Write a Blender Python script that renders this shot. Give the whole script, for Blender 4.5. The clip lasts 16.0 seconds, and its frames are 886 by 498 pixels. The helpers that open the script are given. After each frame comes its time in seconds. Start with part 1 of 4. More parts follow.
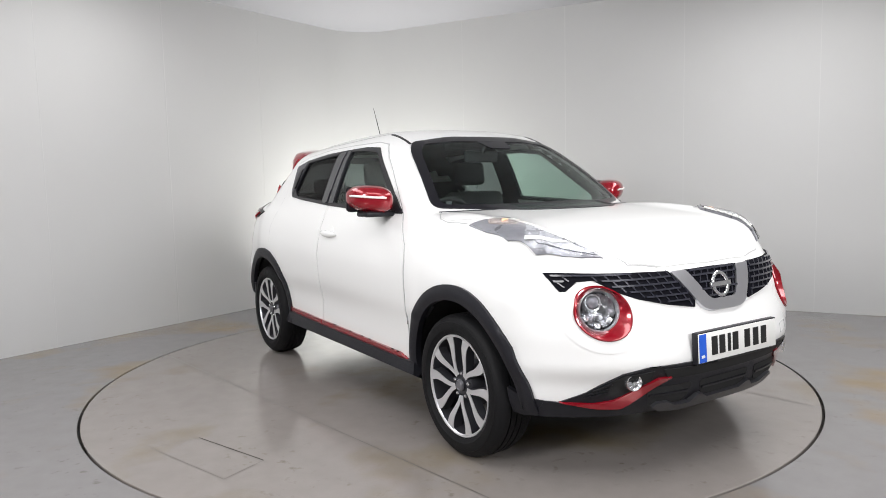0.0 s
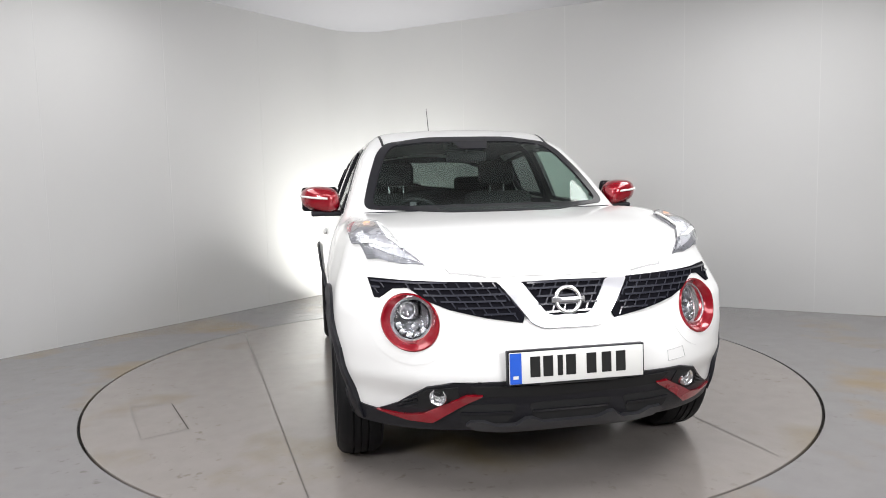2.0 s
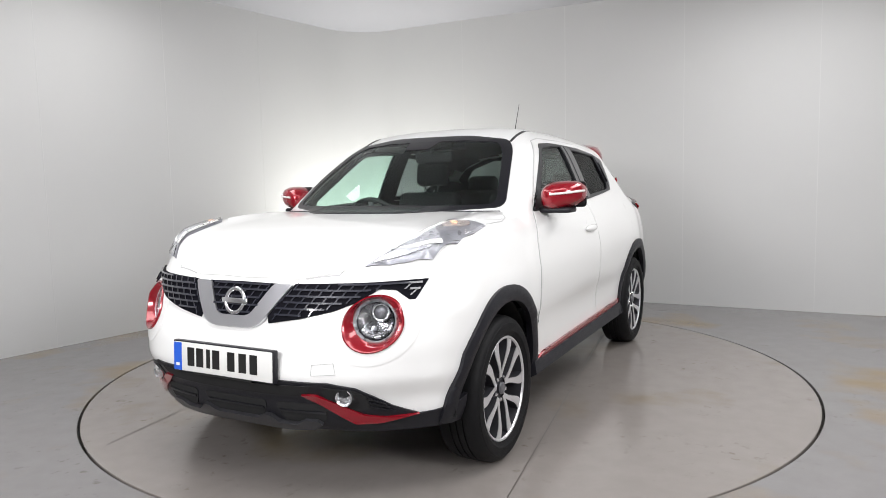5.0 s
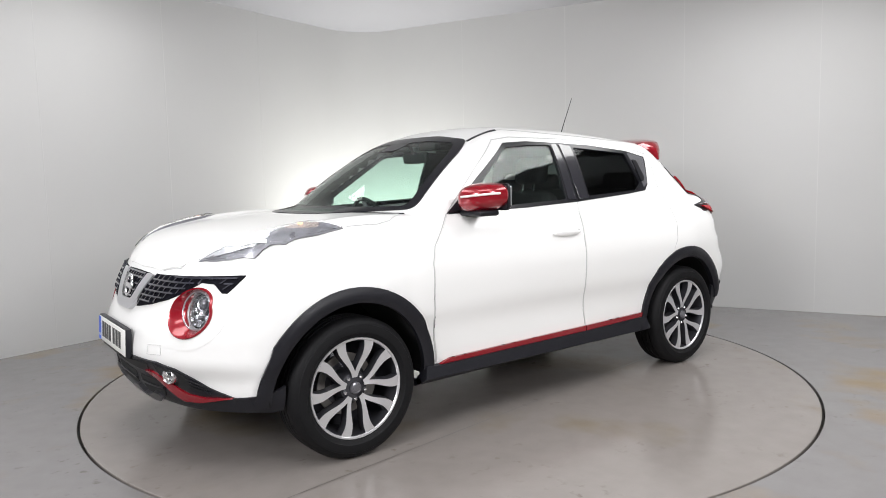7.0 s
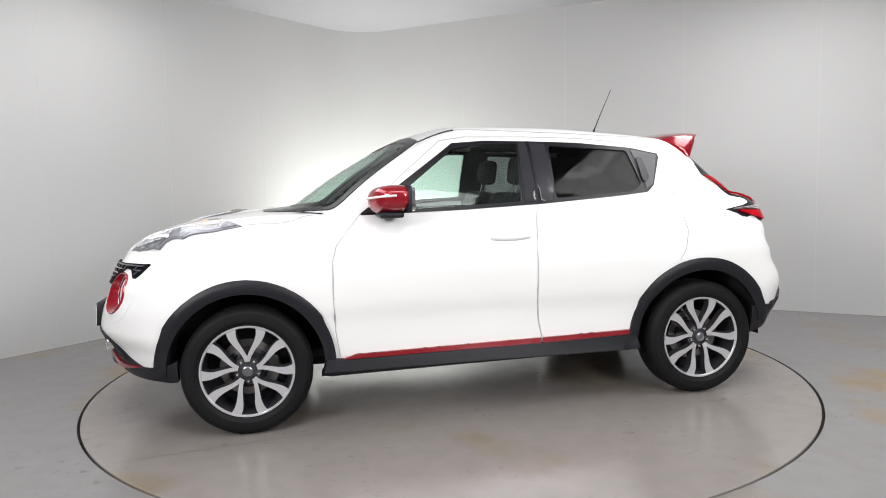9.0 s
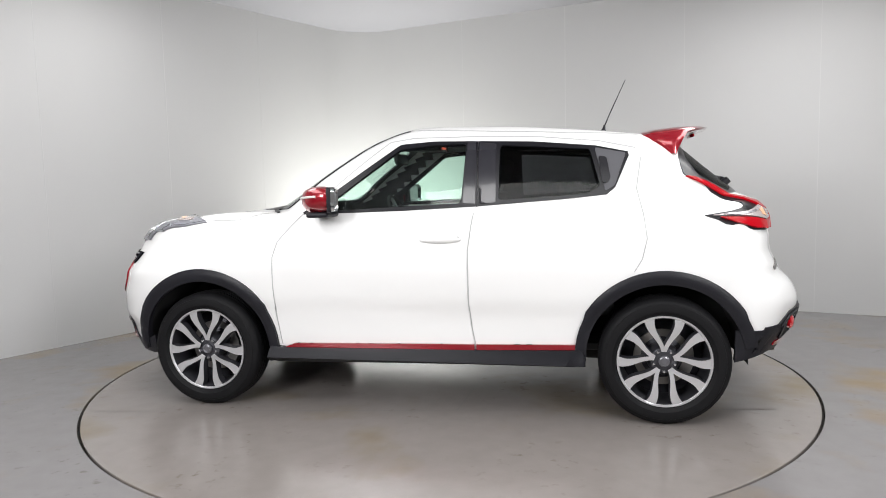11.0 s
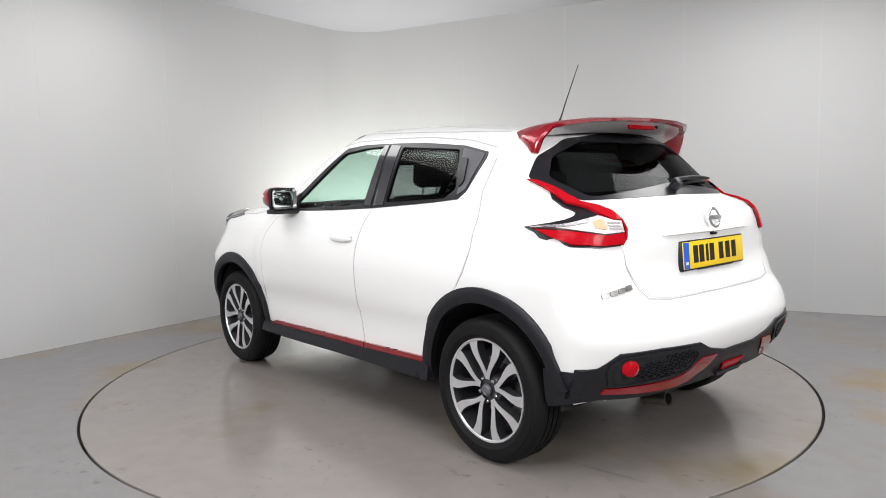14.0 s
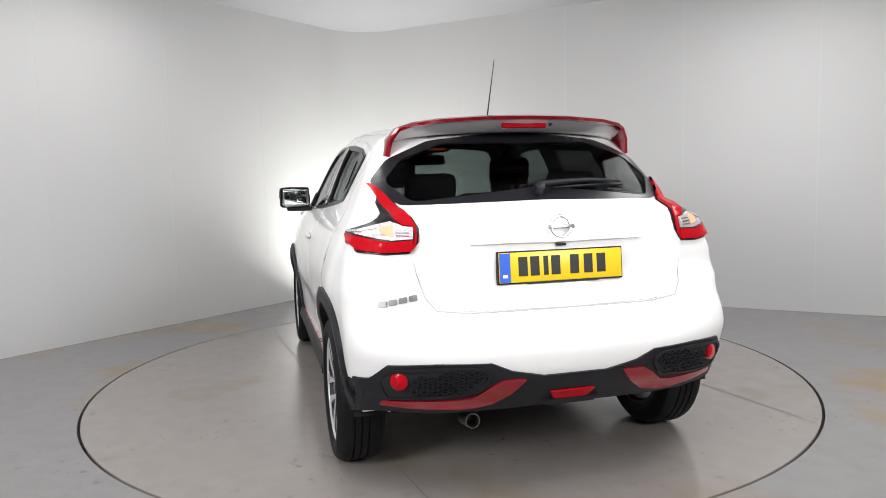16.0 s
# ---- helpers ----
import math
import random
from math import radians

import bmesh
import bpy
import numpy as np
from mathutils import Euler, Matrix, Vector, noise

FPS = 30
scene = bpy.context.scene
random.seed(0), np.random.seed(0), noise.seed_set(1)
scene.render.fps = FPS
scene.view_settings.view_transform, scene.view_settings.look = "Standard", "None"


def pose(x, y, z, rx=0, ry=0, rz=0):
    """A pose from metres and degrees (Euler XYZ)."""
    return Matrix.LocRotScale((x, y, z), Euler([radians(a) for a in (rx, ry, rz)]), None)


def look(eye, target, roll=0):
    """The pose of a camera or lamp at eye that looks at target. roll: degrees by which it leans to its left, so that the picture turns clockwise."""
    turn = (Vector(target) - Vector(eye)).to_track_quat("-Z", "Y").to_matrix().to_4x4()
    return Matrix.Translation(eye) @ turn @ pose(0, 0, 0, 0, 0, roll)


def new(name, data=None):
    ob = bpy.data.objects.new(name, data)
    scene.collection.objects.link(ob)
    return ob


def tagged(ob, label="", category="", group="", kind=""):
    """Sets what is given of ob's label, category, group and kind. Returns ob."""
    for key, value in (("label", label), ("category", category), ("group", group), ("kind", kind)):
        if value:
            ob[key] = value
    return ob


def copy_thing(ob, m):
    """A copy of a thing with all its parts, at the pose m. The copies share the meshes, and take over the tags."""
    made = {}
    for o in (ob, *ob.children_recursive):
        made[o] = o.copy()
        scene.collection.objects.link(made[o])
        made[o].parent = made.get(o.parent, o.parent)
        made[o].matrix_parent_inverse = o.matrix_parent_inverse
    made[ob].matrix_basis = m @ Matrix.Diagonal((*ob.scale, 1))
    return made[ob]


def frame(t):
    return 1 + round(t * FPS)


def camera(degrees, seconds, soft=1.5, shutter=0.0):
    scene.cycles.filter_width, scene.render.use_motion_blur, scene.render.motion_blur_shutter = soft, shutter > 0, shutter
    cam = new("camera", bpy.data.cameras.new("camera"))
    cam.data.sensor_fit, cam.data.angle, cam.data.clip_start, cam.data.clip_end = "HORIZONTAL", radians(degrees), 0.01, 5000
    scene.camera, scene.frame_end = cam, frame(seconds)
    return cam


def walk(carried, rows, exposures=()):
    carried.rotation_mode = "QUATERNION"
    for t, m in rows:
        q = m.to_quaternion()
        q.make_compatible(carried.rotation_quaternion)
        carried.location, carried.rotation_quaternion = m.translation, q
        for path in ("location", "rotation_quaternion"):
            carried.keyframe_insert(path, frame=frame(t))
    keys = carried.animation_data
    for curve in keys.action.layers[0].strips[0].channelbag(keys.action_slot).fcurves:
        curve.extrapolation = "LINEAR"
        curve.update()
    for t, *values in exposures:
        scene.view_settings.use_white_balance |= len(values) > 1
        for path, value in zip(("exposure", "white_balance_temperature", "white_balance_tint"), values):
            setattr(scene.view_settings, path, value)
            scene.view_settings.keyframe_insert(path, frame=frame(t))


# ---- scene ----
from mathutils.geometry import delaunay_2d_cdt

# ---- camera: stands still ----
cam = camera(64.85, 16.0, soft=0.9)
CAM = pose(0, -4.594, 1.254, 90 - 5.495, 0, 0.488) @ pose(0, 0, 0, 0, 0, -1.328)
walk(cam, [(0.0, CAM), (16.0, CAM)])

# ---- light ----
world = bpy.data.worlds.new("world")
world.use_nodes = True
world.node_tree.nodes["Background"].inputs[0].default_value = (0.9, 0.95, 1.0, 1)
world.node_tree.nodes["Background"].inputs[1].default_value = 0.05
scene.world = world
scene.view_settings.exposure = 0.0


def area_lamp(name, eye, target, sx, sy, power, color=(1, 1, 1)):
    data = bpy.data.lights.new(name, "AREA")
    data.shape, data.size, data.size_y, data.energy, data.color = "RECTANGLE", sx, sy, power, color
    ob = new(name, data)
    ob.matrix_world = look(eye, target)
    return ob


# Unseen fills under the ceiling, added to brighten walls, floor and car.
area_lamp("ceiling_light_panel", (-2.1, -0.7, 2.96), (-2.1, -0.7, 0), 1.1, 3.4, 50, (1.0, 0.995, 0.99))
area_lamp("ceiling_light_panel", (2.5, -0.7, 2.96), (2.5, -0.7, 0), 1.1, 3.4, 84, (1.0, 0.995, 0.99))
area_lamp("ceiling_light_panel", (0.1, -3.0, 2.96), (0.1, -3.0, 0), 2.4, 0.9, 38, (1.0, 0.995, 0.99))
area_lamp("softbox_light", (-2.7, -4.7, 2.35), (0.3, 0, 0.9), 1.3, 1.0, 118, (1.0, 0.995, 1.0))
area_lamp("softbox_light", (2.7, -4.7, 2.35), (0, 0, 0.8), 1.3, 1.0, 96, (1.0, 0.995, 1.0))
area_lamp("corner_uplight", (-0.75, 2.75, 0.12), (-0.62, 3.7, 1.6), 0.40, 0.28, 66, (1.0, 1.0, 0.95))


# ---- materials ----
def material(name, color, rough=0.5, metal=0.0, coat=0.0, var=0.0, scale=6.0, bump=0.0, bscale=80.0, spec=0.5):
    m = bpy.data.materials.new(name)
    m.use_nodes = True
    nt = m.node_tree
    b = nt.nodes["Principled BSDF"]
    b.inputs["Base Color"].default_value = (*color, 1)
    b.inputs["Roughness"].default_value = rough
    b.inputs["Metallic"].default_value = metal
    b.inputs["Coat Weight"].default_value = coat
    b.inputs["Coat Roughness"].default_value = 0.05
    b.inputs["Specular IOR Level"].default_value = spec
    if var or bump:
        tc = nt.nodes.new("ShaderNodeTexCoord")
    if var:
        n = nt.nodes.new("ShaderNodeTexNoise")
        n.inputs["Scale"].default_value = scale
        n.inputs["Detail"].default_value = 6
        r = nt.nodes.new("ShaderNodeMapRange")
        r.inputs["To Min"].default_value, r.inputs["To Max"].default_value = 1 - var, 1 + var
        mix = nt.nodes.new("ShaderNodeVectorMath")
        mix.operation = "SCALE"
        mix.inputs[0].default_value = color
        nt.links.new(tc.outputs["Object"], n.inputs["Vector"])
        nt.links.new(n.outputs["Fac"], r.inputs["Value"])
        nt.links.new(r.outputs["Result"], mix.inputs["Scale"])
        nt.links.new(mix.outputs["Vector"], b.inputs["Base Color"])
        rr = nt.nodes.new("ShaderNodeMapRange")
        rr.inputs["To Min"].default_value, rr.inputs["To Max"].default_value = max(rough - var * 0.5, 0.02), min(rough + var * 0.5, 1)
        nt.links.new(n.outputs["Fac"], rr.inputs["Value"])
        nt.links.new(rr.outputs["Result"], b.inputs["Roughness"])
    if bump:
        n2 = nt.nodes.new("ShaderNodeTexNoise")
        n2.inputs["Scale"].default_value = bscale
        n2.inputs["Detail"].default_value = 4
        bp = nt.nodes.new("ShaderNodeBump")
        bp.inputs["Strength"].default_value, bp.inputs["Distance"].default_value = bump, 0.01
        nt.links.new(tc.outputs["Object"], n2.inputs["Vector"])
        nt.links.new(n2.outputs["Fac"], bp.inputs["Height"])
        nt.links.new(bp.outputs["Normal"], b.inputs["Normal"])
    return m


def glass_material(name, color, trans=1.0, rough=0.0, ior=1.2):
    m = material(name, color, rough)
    b = m.node_tree.nodes["Principled BSDF"]
    b.inputs["Transmission Weight"].default_value = trans
    b.inputs["IOR"].default_value = ior
    return m


def pane_material(name, color, base=0.032, grazing=0.6):
    """Thin tinted pane: straight-through tint and a gloss that grows at grazing angles."""
    m = bpy.data.materials.new(name)
    m.use_nodes = True
    n, l = m.node_tree.nodes, m.node_tree.links
    n.clear()
    out = n.new("ShaderNodeOutputMaterial")
    mix = n.new("ShaderNodeMixShader")
    clear = n.new("ShaderNodeBsdfTransparent")
    gloss = n.new("ShaderNodeBsdfGlossy")
    facing = n.new("ShaderNodeLayerWeight")
    power = n.new("ShaderNodeMath")
    gain = n.new("ShaderNodeMath")
    clear.inputs["Color"].default_value = tuple(c ** 0.5 for c in color) + (1.0,)
    gloss.inputs["Roughness"].default_value = 0.02
    facing.inputs["Blend"].default_value = 0.5
    power.operation, gain.operation = "POWER", "MULTIPLY_ADD"
    power.inputs[1].default_value = 5.0
    gain.inputs[1].default_value, gain.inputs[2].default_value = grazing, base
    l.new(facing.outputs["Facing"], power.inputs[0])
    l.new(power.outputs[0], gain.inputs[0])
    l.new(gain.outputs[0], mix.inputs[0])
    l.new(clear.outputs[0], mix.inputs[1])
    l.new(gloss.outputs[0], mix.inputs[2])
    l.new(mix.outputs[0], out.inputs["Surface"])
    return m


WHITE = material("white_car_paint", (0.85, 0.85, 0.845), 0.35, coat=0.8)
RED = material("red_metallic_paint", (0.30, 0.003, 0.013), 0.22, metal=0.3, coat=1.0, var=0.08, scale=400)
BLACK = material("black_textured_plastic", (0.012, 0.012, 0.016), 0.42, var=0.15, scale=30, bump=0.08, bscale=600, spec=0.30)
GLOSS = material("gloss_black_trim", (0.010, 0.010, 0.013), 0.28, spec=0.35)
SEAM = material("gap_shade_and_cap_grey", (0.48, 0.48, 0.48), 0.8)
DARK = material("dark_lining_and_recess_shade", (0.012, 0.012, 0.013), 0.9, var=0.2)
RUBBER = material("tyre_rubber", (0.007, 0.007, 0.008), 0.6, spec=0.18, var=0.25, scale=25, bump=0.15, bscale=300)
ALLOY = material("machined_alloy", (0.72, 0.72, 0.74), 0.30, metal=0.65)
GUNMETAL = material("dark_grey_alloy_paint", (0.07, 0.07, 0.08), 0.35, metal=0.6)
CHROME = material("chrome", (0.82, 0.82, 0.84), 0.16, metal=0.92)
STEEL = material("brake_steel", (0.3, 0.29, 0.28), 0.4, metal=0.9, var=0.15, scale=40)
GLASS = pane_material("tinted_green_glass", (0.66, 0.80, 0.74))
REARGLASS = pane_material("rear_privacy_glass", (0.12, 0.13, 0.13), 0.008, 0.22)
PIANO = material("gloss_black_pillar_film", (0.022, 0.022, 0.028), 0.16, coat=0.6)
QUARTER = material("textured_grey_quarter_film", (0.085, 0.085, 0.095), 0.42, bump=0.2, bscale=400)
PRIVACY = pane_material("dark_privacy_glass", (0.19, 0.20, 0.205), 0.012, 0.3)
LENS = glass_material("clear_lamp_lens", (0.95, 0.96, 0.97))
REDLENS = glass_material("red_lamp_lens", (0.60, 0.008, 0.018), trans=0.35, rough=0.08)
AMBER = material("amber_bulb", (0.82, 0.46, 0.28), 0.25)
FABRIC = material("black_seat_fabric", (0.015, 0.015, 0.016), 0.85, var=0.2, scale=60, bump=0.2, bscale=500)
CABIN = material("dark_grey_cabin_plastic", (0.017, 0.017, 0.019), 0.6, var=0.15, scale=40)
PLATEW = material("white_reflective_plate", (0.78, 0.78, 0.76), 0.35)
PLATEY = material("yellow_reflective_plate", (0.85, 0.58, 0.015), 0.35)
BLUE = material("blue_plate_band", (0.02, 0.11, 0.62), 0.4)
INK = material("black_plate_characters", (0.012, 0.012, 0.012), 0.4)
MIRROR = material("mirror_glass", (0.85, 0.87, 0.88), 0.02, metal=1.0)
WALL = material("off_white_wall_paint", (0.52, 0.52, 0.517), 0.7, var=0.03, scale=1.2, bump=0.03, bscale=120)
CEIL = material("pale_grey_ceiling_paint", (0.46, 0.46, 0.49), 0.8, var=0.03, scale=1.5)


def floor_material(name, base, stain, amount):
    m = material(name, base, 0.34)
    nt = m.node_tree
    b = nt.nodes["Principled BSDF"]
    tc = nt.nodes.new("ShaderNodeTexCoord")

    def noise_ramp(scale, lo, hi, detail=6):
        n = nt.nodes.new("ShaderNodeTexNoise")
        n.inputs["Scale"].default_value, n.inputs["Detail"].default_value = scale, detail
        nt.links.new(tc.outputs["Object"], n.inputs["Vector"])
        r = nt.nodes.new("ShaderNodeMapRange")
        r.inputs["From Min"].default_value, r.inputs["From Max"].default_value = lo, hi
        nt.links.new(n.outputs["Fac"], r.inputs["Value"])
        return r.outputs["Result"]

    patch_mask = noise_ramp(1.1, 0.53, 0.72)
    fine = noise_ramp(9.0, 0.25, 0.75)
    mul = nt.nodes.new("ShaderNodeMath")
    mul.operation = "MULTIPLY"
    nt.links.new(patch_mask, mul.inputs[0])
    mul.inputs[1].default_value = amount
    mix = nt.nodes.new("ShaderNodeMix")
    mix.data_type = "RGBA"
    mix.inputs["A"].default_value, mix.inputs["B"].default_value = (*base, 1), (*stain, 1)
    nt.links.new(mul.outputs[0], mix.inputs["Factor"])
    mix2 = nt.nodes.new("ShaderNodeMix")
    mix2.data_type = "RGBA"
    mix2.blend_type = "MULTIPLY"
    mix2.inputs["B"].default_value = (0.9, 0.9, 0.89, 1)
    nt.links.new(fine, mix2.inputs["Factor"])
    nt.links.new(mix.outputs["Result"], mix2.inputs["A"])
    # scuffs and small marks
    mix3 = nt.nodes.new("ShaderNodeMix")
    mix3.data_type = "RGBA"
    mix3.blend_type = "MULTIPLY"
    mix3.inputs["B"].default_value = (0.70, 0.68, 0.62, 1)
    scuff = nt.nodes.new("ShaderNodeMath")
    scuff.operation = "MULTIPLY"
    nt.links.new(noise_ramp(16.0, 0.60, 0.70, 8), scuff.inputs[0])
    nt.links.new(noise_ramp(1.7, 0.48, 0.66, 2), scuff.inputs[1])
    nt.links.new(scuff.outputs[0], mix3.inputs["Factor"])
    nt.links.new(mix2.outputs["Result"], mix3.inputs["A"])
    nt.links.new(mix3.outputs["Result"], b.inputs["Base Color"])
    rr = nt.nodes.new("ShaderNodeMapRange")
    rr.inputs["To Min"].default_value, rr.inputs["To Max"].default_value = 0.12, 0.22
    nt.links.new(noise_ramp(1.4, 0.3, 0.7, 3), rr.inputs["Value"])
    nt.links.new(rr.outputs["Result"], b.inputs["Roughness"])
    bp = nt.nodes.new("ShaderNodeBump")
    bp.inputs["Strength"].default_value, bp.inputs["Distance"].default_value = 0.10, 0.002
    nt.links.new(noise_ramp(110.0, 0.2, 0.8, 3), bp.inputs["Height"])
    nt.links.new(bp.outputs["Normal"], b.inputs["Normal"])
    return m


FLOOR = floor_material("grey_painted_concrete", (0.215, 0.207, 0.208), (0.25, 0.175, 0.08), 0.9)
DISC = floor_material("taupe_painted_turntable", (0.255, 0.232, 0.218), (0.205, 0.160, 0.085), 0.85)
LINE = material("dark_joint_dirt", (0.03, 0.025, 0.02), 0.8)
FAINT = material("worn_joint_dirt", (0.10, 0.09, 0.08), 0.6)


# ---- building helpers ----
def part(name, bm, mat, parent=None, label="", smooth=True):
    """Links a bmesh as one mesh object, under a thing or a part."""
    me = bpy.data.meshes.new(name)
    bm.normal_update()
    bm.to_mesh(me)
    bm.free()
    me.materials.append(mat)
    for p in me.polygons:
        p.use_smooth = smooth
    if smooth:
        me.set_sharp_from_angle(angle=radians(38))
    ob = new(name, me)
    if parent is not None:
        ob.parent = parent
    return tagged(ob, label)


def box_bm(lo, hi, bevel=0.0, seg=2, bm=None):
    bm = bm or bmesh.new()
    c = [(a + b) / 2 for a, b in zip(lo, hi)]
    s = [b - a for a, b in zip(lo, hi)]
    r = bmesh.ops.create_cube(bm, size=1, matrix=Matrix.Translation(c) @ Matrix.Diagonal((*s, 1)))
    if bevel:
        es = {e for v in r["verts"] for e in v.link_edges}
        bmesh.ops.bevel(bm, geom=list(es), offset=bevel, segments=seg, affect="EDGES", profile=0.5)
    return bm


def lathe_bm(profile, seg=64, m=Matrix(), close=False, bm=None, a0=0.0, a1=math.tau):
    """Turns (radius, height) pairs about z."""
    bm = bm or bmesh.new()
    full = abs(a1 - a0 - math.tau) < 1e-6
    n = seg if full else seg + 1
    rings = [[bm.verts.new(m @ Vector((r * math.cos(a0 + (a1 - a0) * i / seg), r * math.sin(a0 + (a1 - a0) * i / seg), h))) for i in range(n)] for r, h in profile]
    pairs = list(zip(rings, rings[1:])) + ([(rings[-1], rings[0])] if close else [])
    for a, b in pairs:
        for i in range(seg):
            j = (i + 1) % n
            bm.faces.new((a[i], a[j], b[j], b[i]))
    return bm


def tube_bm(points, radius, seg=8, bm=None, taper=1.0):
    bm = bm or bmesh.new()
    pts = [Vector(p) for p in points]
    rings = []
    for i, p in enumerate(pts):
        d = (pts[min(i + 1, len(pts) - 1)] - pts[max(i - 1, 0)]).normalized()
        q = d.to_track_quat("Z", "Y").to_matrix()
        r = radius * (1 + (taper - 1) * i / max(len(pts) - 1, 1))
        rings.append([bm.verts.new(p + q @ Vector((r * math.cos(math.tau * k / seg), r * math.sin(math.tau * k / seg), 0))) for k in range(seg)])
    for a, b in zip(rings, rings[1:]):
        for k in range(seg):
            bm.faces.new((a[k], a[(k + 1) % seg], b[(k + 1) % seg], b[k]))
    bm.faces.new(rings[0][::-1])
    bm.faces.new(rings[-1])
    return bm


def curve(pairs):
    """A smooth function through (position, value) pairs."""
    xs, ys = np.array(pairs, float).T
    h = np.diff(xs)
    d = np.diff(ys) / h
    t = np.zeros(len(xs))
    t[0], t[-1] = d[0], d[-1]
    for i in range(1, len(d)):
        t[i] = 0 if d[i - 1] * d[i] <= 0 else (h[i - 1] + h[i]) / (h[i] / d[i - 1] + h[i - 1] / d[i])
    g = np.linspace(xs[0], xs[-1], 1500)
    k = np.clip(np.searchsorted(xs, g, "right") - 1, 0, len(h) - 1)
    u = (g - xs[k]) / h[k]
    v = (1 + 2 * u) * (1 - u) ** 2 * ys[k] + u * (1 - u) ** 2 * h[k] * t[k] + u * u * (3 - 2 * u) * ys[k + 1] + u * u * (u - 1) * h[k] * t[k + 1]
    w = np.hanning(41)
    v = np.convolve(np.pad(v, 20, mode="reflect", reflect_type="odd"), w / w.sum(), "valid")
    return lambda x: np.interp(x, g, v)


def smax(a, b, k):
    h = np.clip(0.5 + 0.5 * (a - b) / k, 0, 1)
    return b + (a - b) * h + k * h * (1 - h)


def smin(a, b, k):
    return -smax(-a, -b, k)


# ---- the car's outer form: x ahead, y to its left, z up, origin on the ground between the axles ----
SIDE = curve([(0.15, 0.72), (0.25, 0.79), (0.36, 0.835), (0.5, 0.850), (0.65, 0.864), (0.8, 0.868), (0.92, 0.850), (1.02, 0.815), (1.10, 0.775), (1.2, 0.735), (1.32, 0.685), (1.44, 0.625), (1.52, 0.56), (1.62, 0.46)])
FRONT = curve([(0.1, 1.88), (0.22, 1.97), (0.30, 1.99), (0.36, 2.02), (0.42, 2.035), (0.52, 2.085), (0.60, 2.07), (0.72, 2.02), (0.80, 1.99), (0.9, 1.96), (1.2, 1.90)])
HOOD = curve([(-2.3, 0.75), (-1.95, 1.02), (-1.86, 1.09), (-1.74, 1.14), (-1.5, 1.15), (-1.0, 1.13), (0.6, 1.12), (1.0, 1.112), (1.3, 1.089), (1.57, 1.056), (1.73, 1.018), (1.85, 0.962), (1.95, 0.878), (2.06, 0.78)])
REAR = curve([(0.1, 1.78), (0.25, 1.87), (0.35, 1.915), (0.41, 1.94), (0.48, 1.985), (0.60, 2.015), (0.68, 1.985), (0.76, 1.91), (0.9, 1.845), (1.05, 1.852), (1.15, 1.83), (1.3, 1.8)])
SCREEN = curve([(0.9, 1.30), (1.10, 1.035), (1.193, 0.91), (1.28, 0.785), (1.373, 0.63), (1.45, 0.49), (1.51, 0.36), (1.6, 0.16)])
REARSCREEN = curve([(1.0, 1.86), (1.1, 1.78), (1.17, 1.70), (1.277, 1.575), (1.38, 1.455), (1.5, 1.34), (1.65, 1.16)])
ROOF = curve([(-2.0, 1.40), (-1.4, 1.475), (-1.2, 1.508), (-0.8, 1.552), (-0.4, 1.580), (0.0, 1.588), (0.25, 1.563), (0.6, 1.49), (1.0, 1.38)])

BOTTOM = curve([(-2.4, 0.38), (-2.0, 0.37), (-1.7, 0.33), (-1.3, 0.29), (1.2, 0.27), (1.7, 0.27), (2.0, 0.30), (2.4, 0.31)])


def bell(x, c, w):
    return np.exp(-(((x - c) / w) ** 2))


def form(P):
    """Negative inside the car, about a distance."""
    x, y, z = P[:, 0], np.abs(P[:, 1]), P[:, 2]
    fender = bell(z, 0.74, 0.27) * (bell(x, 1.28, 0.40) * 0.020 + bell(x, -1.30, 0.36) * 0.012)
    fender -= bell(z, 0.80, 0.26) * bell(x, -1.68, 0.22) * 0.022
    fender -= bell(z, 0.92, 0.16) * bell(x, 1.42, 0.34) * 0.032
    waist = -0.016 * bell(x, -0.05, 0.8) * bell(z, 0.52, 0.13)
    taper = -0.03 * np.clip(z - 1.05, 0, 0.3) / 0.3 * (np.clip(-x - 0.5, 0, 2) ** 1.5 + np.clip(x - 0.3, 0, 2))
    half = SIDE(z) + fender + waist + taper
    side = (y - half) * 0.95
    front = (x - (FRONT(z) - np.interp(z, [0.55, 0.76, 0.94], [0.66, 0.53, 0.76]) * y**3.1 + 0.018 * bell(y, 0.70, 0.13) * bell(z, 0.70, 0.16))) / np.sqrt(1 + (1.9 * y**2.1) ** 2)
    rear = (-x - (REAR(z) - np.interp(z, [0.55, 0.70, 0.82, 0.94, 1.12], [0.36, 0.30, 0.19, 0.21, 0.42]) * y**3 - 0.14 * y**8)) / np.sqrt(1 + (1.6 * y * y) ** 2)
    top = (z - (HOOD(x) - 0.05 * y**2 + 0.030 * bell(y, 0.74, 0.11) * bell(x, 1.25, 0.32))) * 0.96
    low = smax(smax(smax(side, top, 0.09), front, 0.07), rear, 0.07)
    low = smax(low, BOTTOM(x) - z, 0.03)
    screen = (x - (SCREEN(z) - 0.47 * y**2)) * 0.55
    back = (-x - (REARSCREEN(z) - 0.62 * y**3)) * 0.65
    roof = (z - (ROOF(x) - 0.10 * y**2)) * 0.98
    up = smax(smax(smax(side, roof, 0.055), screen, 0.05), back, 0.08)
    up = smax(up, 0.6 - z, 0.02)
    return smin(low, up, 0.025)


